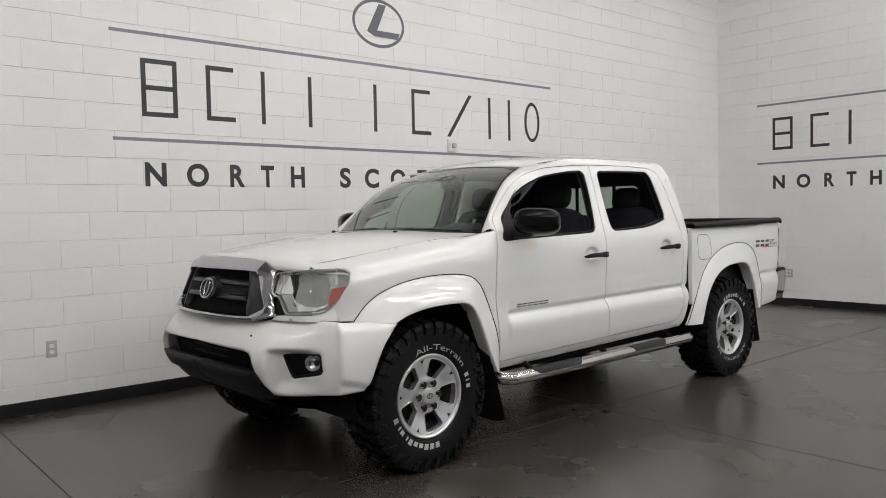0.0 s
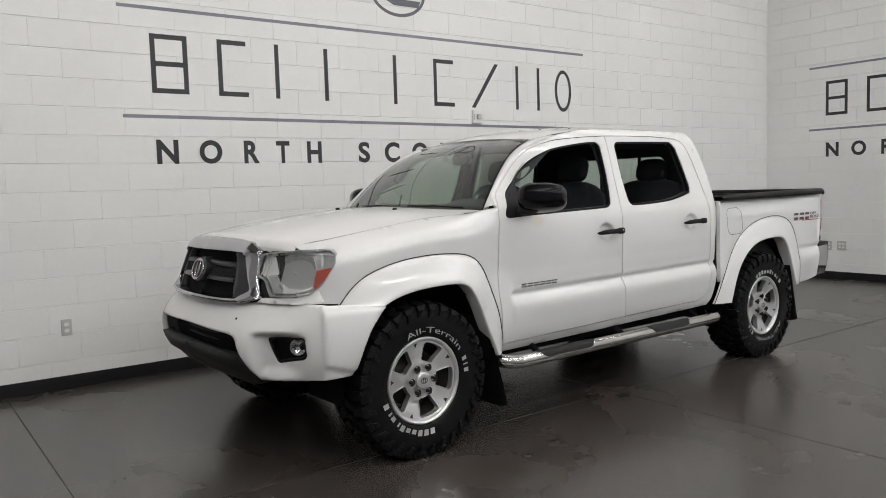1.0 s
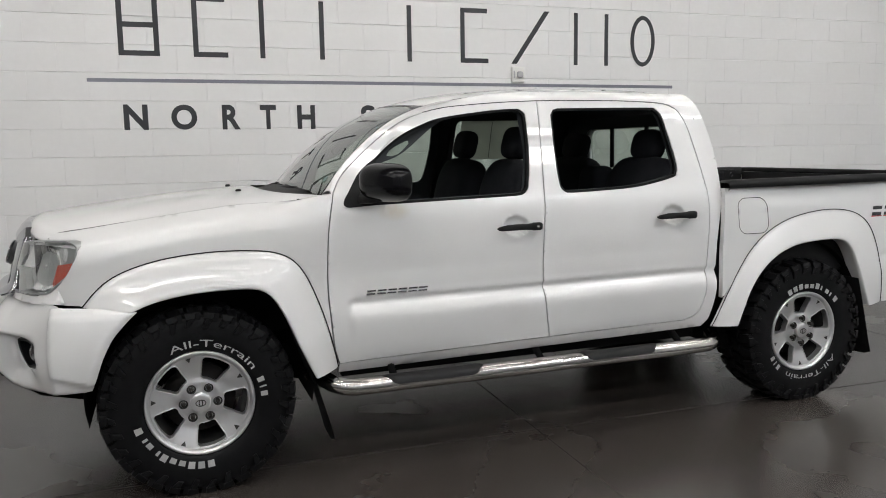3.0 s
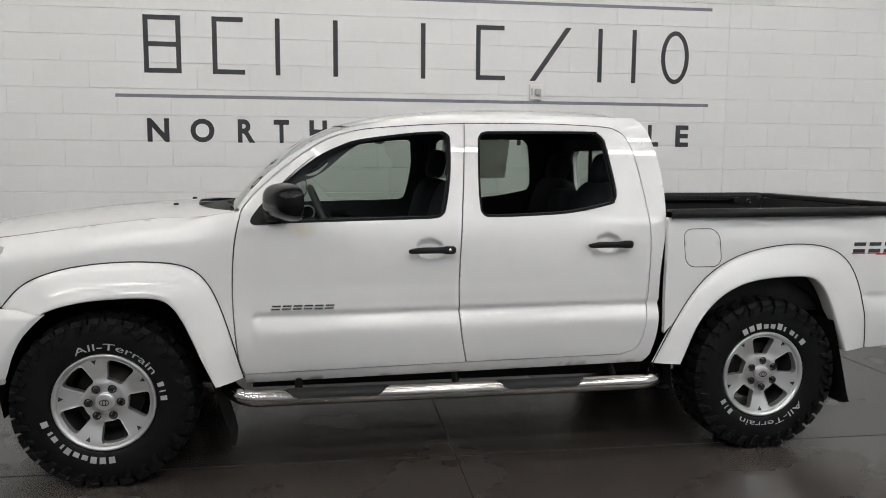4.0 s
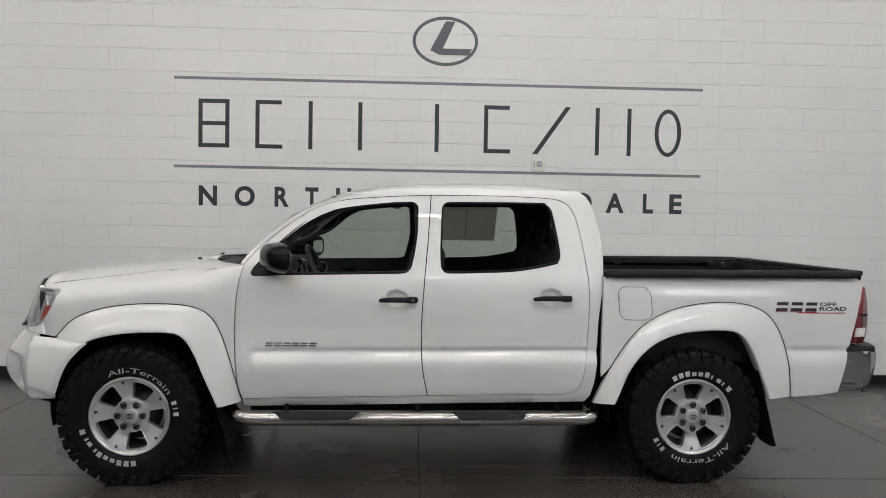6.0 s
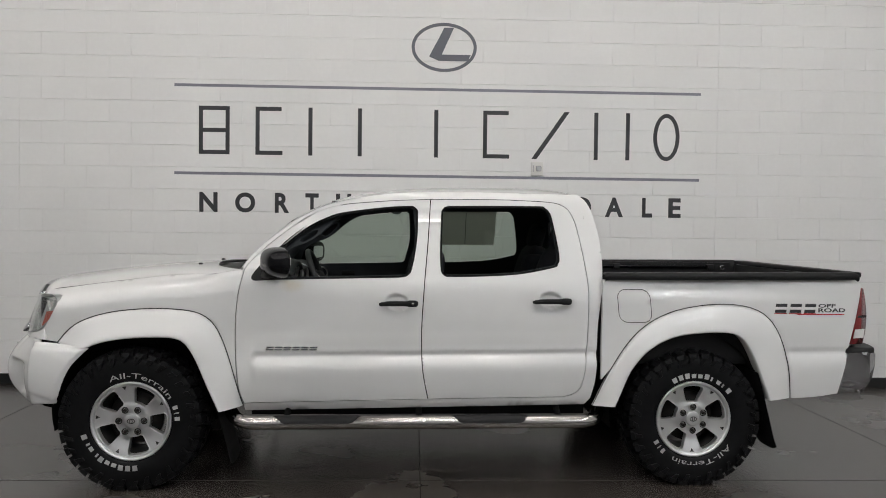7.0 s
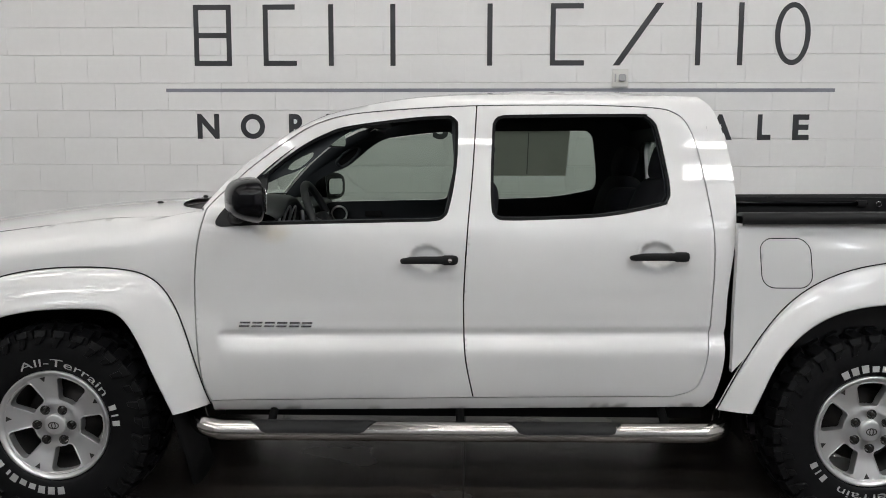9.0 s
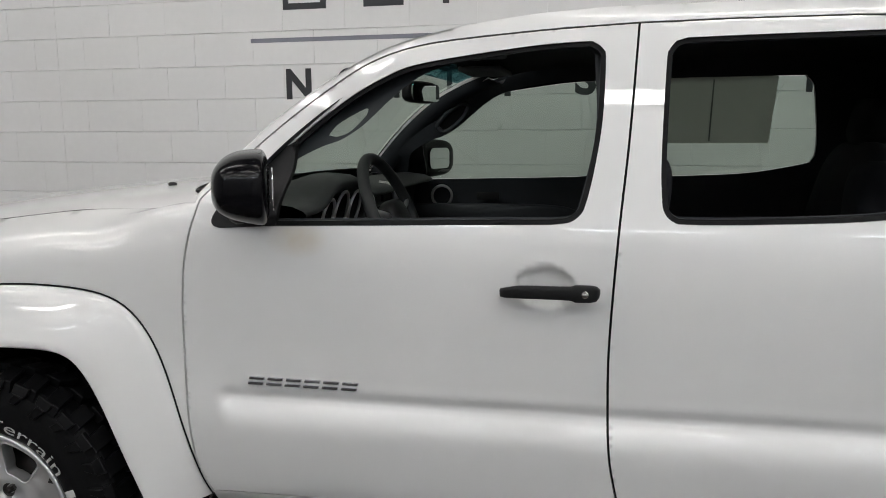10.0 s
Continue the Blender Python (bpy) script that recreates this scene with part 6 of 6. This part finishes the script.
for far in (False, True):
    s = side(far)
    outer = [(0.63, 0.50), (2.60, 0.50), (2.66, 1.0), (2.685, 1.3), (2.672, 1.45), (2.64, 1.59), (2.60, 1.66), (2.55, 1.695), (2.3, 1.708), (1.5, 1.70), (1.2, 1.640), (1.0, 1.572), (0.88, 1.498), (0.76, 1.40), (0.625, 1.255)]
    part("inner_trim", lifted(outer, lambda u, z: s((u, door_at(u, z)[1] + 0.045, z)), [INNER_WINDOW, offset(REAR_WINDOW, 0.012)] + ([] if far else [SLOT]), step=0.04, rim=0.0), M_TRIM, truck, "charcoal inner door and pillar trim")
    rows = []
    for k in range(25):
        a = Vector(SCREEN_SIDE[k])
        rows.append([s(tuple(a + Vector(d))) for d in ((0.004, 0.006, -0.01), (0.03, 0.012, -0.03), (0.07, -0.015, -0.045), (0.08, -0.06, -0.02))])
    part("pillar_trim", loft(rows), M_TRIM, truck, "dark grey windshield pillar trim")
    if far:
        loop = curve([(0.925, 1.418), (0.915, 1.440), (0.960, 1.490), (1.020, 1.528), (1.045, 1.518), (1.030, 1.480), (0.985, 1.435), (0.945, 1.412), (0.925, 1.418)], 4)
        grab = part("grab_handle", tube([s((u, door_at(u, z)[1] + 0.060, z)) for u, z in loop], 0.010, n=10, caps=False), M_TRIM, truck, "charcoal pillar grab handle")
        part("recess", lifted(loop[:-1], lambda u, z: s((u, door_at(u, z)[1] + 0.052, z)), step=0.03, rim=0), M_BLACK, grab, "dark recess")
    d = part("door_pad", pillow(s((1.10, 0.135, 1.0)), (0.42, 0.03, 0.10), 5), M_TRIM, truck, "padded door armrest panel")
    ring = part("speaker_ring", tube([s((0.905 + 0.045 * math.cos(t), 0.128, 1.131 + 0.045 * math.sin(t))) for t in np.linspace(0, 2 * math.pi, 25)], 0.006, n=6, caps=False), M_SILVER, truck, "silver speaker ring")
    part("door_pull", box(bmesh.new(), 1.06, 1.16, *sorted((s((0, 0.118, 0))[1], s((0, 0.13, 0))[1])), 1.115, 1.15, 0.006), M_BLACK, truck, "inner door handle")
part("back_trim", lifted(offset(back, -0.02), lambda v, z: (bu(v, z)[0] - 0.045, v, z), [offset(back_hole, -0.005)], step=0.08, rim=0), M_TRIM, truck)
part("cab_floor", box(bmesh.new(), 0.52, 2.64, 0.13, 2 * MID - 0.13, 0.57, 0.60), M_TRIM, truck, smooth=False)

# dashboard, instrument hood, wheel
rows = []
for v in np.linspace(0.15, 2 * MID - 0.15, 61):
    hump = 0.060 * math.exp(-((v - 0.52) / 0.19) ** 4)
    rows.append([(0.50, v, 1.20), (0.58, v, 1.222), (0.68, v, 1.232 + hump * 0.6), (0.76, v, 1.236 + hump * 0.95), (0.83, v, 1.228 + hump), (0.862, v, 1.214 + hump), (0.868, v, 1.204 + hump * 0.95), (0.855, v, 1.198 + hump * 0.8), (0.79, v, 1.180 + hump * 0.5), (0.78, v, 1.12), (0.80, v, 1.02), (0.80, v, 0.85), (0.70, v, 0.72)])
dash = part("dashboard", loft(rows), M_DASH, truck, "dark moulded dashboard with silver-ringed gauges")
for v, r in ((0.395, 0.044), (0.505, 0.056), (0.630, 0.050)):
    ring = [(0.835 + 0.30 * r * math.sin(t), v + r * math.cos(t), 1.175 + 1.15 * r * math.sin(t)) for t in np.linspace(0, 2 * math.pi, 33)]
    pod = part("gauge_ring", tube(ring, 0.0048, n=8, caps=False), M_SILVER, dash, "silver gauge ring")
    part("gauge_tube", loft([ring, [(x - 0.035, y, z - 0.004) for x, y, z in ring]]), M_BLACK, pod)
    part("gauge_face", lifted([(0.96 * r * math.cos(t), 1.10 * r * math.sin(t)) for t in np.linspace(0, 2 * math.pi, 24, endpoint=False)], lambda a, b, v=v: (0.803 + 0.26 * b, v + a, 1.172 + b), step=0.05, rim=0), M_GLOSSBLACK, pod)
console = part("centre_stack", box(bmesh.new(), 0.74, 0.845, MID - 0.135, MID + 0.135, 0.80, 1.222, 0.02), M_DASH, dash, "dark centre stack")
for v in (MID - 0.142, MID + 0.142):
    part("stack_trim", tube(curve([(0.80, v, 1.228), (0.848, v, 1.215), (0.862, v, 1.16), (0.862, v, 1.05), (0.845, v, 0.90)], 5), 0.011, n=8), M_SILVER, console, "satin silver side trim")
part("screen", box(bmesh.new(), 0.842, 0.853, MID - 0.085, MID + 0.085, 1.055, 1.150, 0.004), M_SCREEN, console, "grey radio display")
part("radio_frame", box(bmesh.new(), 0.838, 0.848, MID - 0.118, MID + 0.118, 1.030, 1.165, 0.004), M_GLOSSBLACK, console, "gloss black radio panel")
for v in (MID - 0.062, MID + 0.062):
    part("air_vent", box(bmesh.new(), 0.838, 0.852, v - 0.048, v + 0.048, 1.172, 1.212, 0.006), M_BLACK, console)
for k in range(3):
    part("knob", tube([(0.842, MID - 0.075 + 0.075 * k, 0.965), (0.868, MID - 0.075 + 0.075 * k, 0.965)], 0.026, n=18), M_SILVER, console, "silver control knob")
wheel_m = Matrix.Translation((1.00, 0.52, 1.165)) @ Matrix.Rotation(radians(-24), 4, "Y")
sw = part("steering_wheel", tube([(0, 0.188 * math.cos(t), 0.188 * math.sin(t)) for t in np.linspace(0, 2 * math.pi, 49)], 0.0175, n=14, caps=False), M_DASH, truck, "black leather steering wheel")
sw.matrix_basis = wheel_m
part("hub", pillow((0.0, 0, -0.01), (0.035, 0.075, 0.062), 3), M_BLACK, sw)
for a in (0.15, math.pi - 0.15, -math.pi / 2):
    part("spoke", tube([(0.0, 0.05 * math.cos(a), 0.05 * math.sin(a) - 0.01), (0, 0.185 * math.cos(a), 0.185 * math.sin(a))], 0.017, n=8, squash=0.5), M_SILVER, sw)
part("steering_column", tube([(0.80, 0.52, 1.07), (0.99, 0.52, 1.155)], 0.04, n=12), M_DASH, truck)
rv = part("rear_view_mirror", pillow((0, 0, 0), (0.022, 0.115, 0.036), 4), M_BLACK, truck, "black rear view mirror")
rv.matrix_basis = Matrix.Translation((1.00, 0.86, 1.545)) @ Matrix.Rotation(radians(-12), 4, "Z")
part("mirror_face", lifted(rounded(-0.105, 0.105, -0.029, 0.029, 0.02), lambda a, b: (0.0225, a, b), step=0.05, rim=0.004, into=(-1, 0, 0)), M_MIRROR, rv)
part("mirror_stem", tube([(-0.02, 0, 0.02), (-0.06, 0, 0.075)], 0.008, n=8), M_BLACK, rv)
part("map_lamp", box(bmesh.new(), 1.12, 1.28, MID - 0.07, MID + 0.07, 1.655, 1.685, 0.012), M_LINER, truck, "grey overhead console")
for v in (0.52, 2 * MID - 0.52):
    part("sun_visor", box(bmesh.new(), 1.08, 1.24, v - 0.16, v + 0.16, 1.628, 1.648, 0.008), M_LINER, truck, "grey folded sun visor")


def seat(u, v, w, rear=False):
    """A seat: cushion, leaning backrest, headrest on two posts."""
    st = new("rear_seat" if rear else "front_seat")
    st.parent = truck
    st["label"] = "charcoal cloth truck seat with headrest"
    part("cushion", pillow((u - 0.22, v, 0.84), (0.28, w, 0.10), 4), M_SEAT, st)
    lean = Matrix.Rotation(radians(14), 4, "Y")
    part("backrest", pillow((u + 0.06, v, 1.09), (0.085 if rear else 0.105, w, 0.29), 3.6, rot=lean), M_SEAT, st)
    h = part("headrest", pillow((u + 0.125, v, 1.46 - 0.02 * rear), (0.055, 0.128 if rear else 0.112, 0.088), 3.2, rot=lean), M_SEAT, st)
    for d in (-0.06, 0.06):
        part("post", tube([(u + 0.115, v + d, 1.40), (u + 0.10, v + d, 1.33)], 0.007, n=8), M_STEEL, h)


seat(1.585, 0.52, 0.265)
seat(1.585, 2 * MID - 0.52, 0.265)
seat(2.40, 0.48, 0.32, True)
seat(2.40, 2 * MID - 0.48, 0.32, True)
part("seat_hump", pillow((2.44, MID, 1.08), (0.09, 0.12, 0.24), 4), M_SEAT, truck, "charcoal centre seat back")
# paper sheet behind the far rear window
sheet = part("window_sheet", lifted([(1.80, 1.362), (2.252, 1.362), (2.262, 1.622), (1.80, 1.622)], lambda u, z: (u, 2 * MID - _door(z) - 0.024, z), step=0.08, rim=0.001, into=(0, -1, 0)), M_STICKER, truck, "large paper sheet in the window")
part("fold", lifted([(2.02, 1.372), (2.026, 1.372), (2.026, 1.612), (2.02, 1.612)], lambda u, z: (u, 2 * MID - _door(z) - 0.027, z), step=0.1, rim=0), M_SHEETFOLD, sheet)

# ---- fittings on the walls ----
strobe = thing("fire_strobe", "white plastic fire alarm strobe on block wall", "fire alarm", at=Matrix.Translation((2.728, WALL_Y, 2.058)))
part("back_plate", box(bmesh.new(), -0.058, 0.058, -0.022, -0.0005, -0.066, 0.066, 0.008), M_OFFWHITE, strobe)
part("lens", pillow((0.012, -0.034, 0.0), (0.026, 0.016, 0.026), 4), node_mat("clear_strobe_lens", (0.45, 0.45, 0.46), 0.1, coat=1.0), strobe, "clear flash lens")
part("label_bar", box(bmesh.new(), -0.042, -0.030, -0.0235, -0.022, -0.03, 0.03), M_GREYPLATE, strobe, "grey printed bar", smooth=False)


def outlet(m, wide):
    o = thing("wall_outlet", "grey duplex power outlet on block wall", "power outlet", "wall outlets", at=m)
    w = 0.058 if wide else 0.036
    part("cover_plate", box(bmesh.new(), -w, w, -0.008, -0.0005, -0.06, 0.06, 0.003), M_GREYPLATE, o)
    for cx in ((-0.023, 0.023) if wide else (0.0,)):
        for cz in (-0.022, 0.022):
            part("socket", lifted(rounded(cx - 0.016, cx + 0.016, cz - 0.014, cz + 0.014, 0.01), lambda a, b: (a, -0.0105, b), step=0.03, rim=0.004), M_OFFWHITE, o, "pale socket face")


outlet(Matrix.Translation((-1.131, WALL_Y, 0.444)), False)
east = Matrix.Rotation(radians(-90), 4, "Z")
outlet(Matrix.Translation((WALL_X, 1.996, 0.437)) @ east, False)
outlet(Matrix.Translation((WALL_X, 1.83, 0.440)) @ east, True)

# ---- blocks of the walls ----


def block_mesh(name, w, h, c=0.0024, d=0.008):
    """One wall block with chamfered edges; its face lies at y = 0 and looks to -y."""
    bm = bmesh.new()
    rings = [[(x, y, z) for x, z in ((j, i), (w - j, i), (w - j, h - i), (j, h - i))] for i, j, y in ((0.0011, 0.0, d), (0.0011, 0.0, c), (0.0011 + c, 0.0009, 0.0))]
    loft(rings, bm, True)
    bm.faces.new([v for v in bm.verts if abs(v.co.y) < 1e-6])
    bmesh.ops.recalc_face_normals(bm, faces=bm.faces)
    me = bpy.data.meshes.new(name)
    bm.to_mesh(me)
    bm.free()
    me.materials.append(M_WALL)
    return me


BLOCK_W, COURSE = 0.4064, 0.2030
BLOCKS = {}


def lay(wall, m, start, stop, breaks, near):
    """Courses of blocks in running bond along a wall; those within near are pieces of their own, the rest one mesh."""
    rest_v, rest_f = [], []
    for c in range(int(ROOM_Z / COURSE)):
        z, h = c * COURSE - 0.004 if c else 0.0, COURSE if c else COURSE - 0.004
        for a, b in zip(breaks, breaks[1:]):
            x = a
            first = True
            while x < b - 0.02:
                w = BLOCK_W / 2 if first and c % 2 else BLOCK_W
                if x + w > b - 0.06:
                    w = b - x
                first = False
                if near[0] <= x <= near[1] and z < near[2]:
                    key = (round(w, 3), round(h, 3))
                    if key not in BLOCKS:
                        BLOCKS[key] = block_mesh("block", w, h)
                    ob = new("block", BLOCKS[key])
                    ob.parent = wall
                    ob.matrix_basis = m @ Matrix.Translation((x, random.uniform(-0.0007, 0.0007), z))
                else:
                    s = len(rest_v)
                    for i, j, y in ((0.0011, 0.0, 0.008), (0.0011, 0.0, 0.0024), (0.0035, 0.0009, 0.0)):
                        rest_v += [m @ Vector(p) for p in ((x + j, y, z + i), (x + w - j, y, z + i), (x + w - j, y, z + h - i), (x + j, y, z + h - i))]
                    for r in (0, 4):
                        rest_f += [(s + r + i, s + r + (i + 1) % 4, s + r + 4 + (i + 1) % 4, s + r + 4 + i) for i in range(4)]
                    rest_f.append((s + 8, s + 9, s + 10, s + 11))
                x += w
    me = bpy.data.meshes.new("far_blocks")
    me.from_pydata(rest_v, [], rest_f)
    me.materials.append(M_WALL)
    ob = new("far_blocks", me)
    ob.parent = wall
    tagged(ob, "", "", "", "stuff")


lay(wall_north, Matrix.Translation((0, WALL_Y, 0)), ROOM_X0, WALL_X, (ROOM_X0, 4.445 - 16 * BLOCK_W, 4.445, WALL_X), (-2.06, 4.43, 3.5))
lay(wall_east, Matrix.Translation((WALL_X, 0, 0)) @ Matrix.Rotation(radians(-90), 4, "Z"), -WALL_Y, -ROOM_Y0, (-WALL_Y, -ROOM_Y0), (-2.9, 1.6, 4.1))
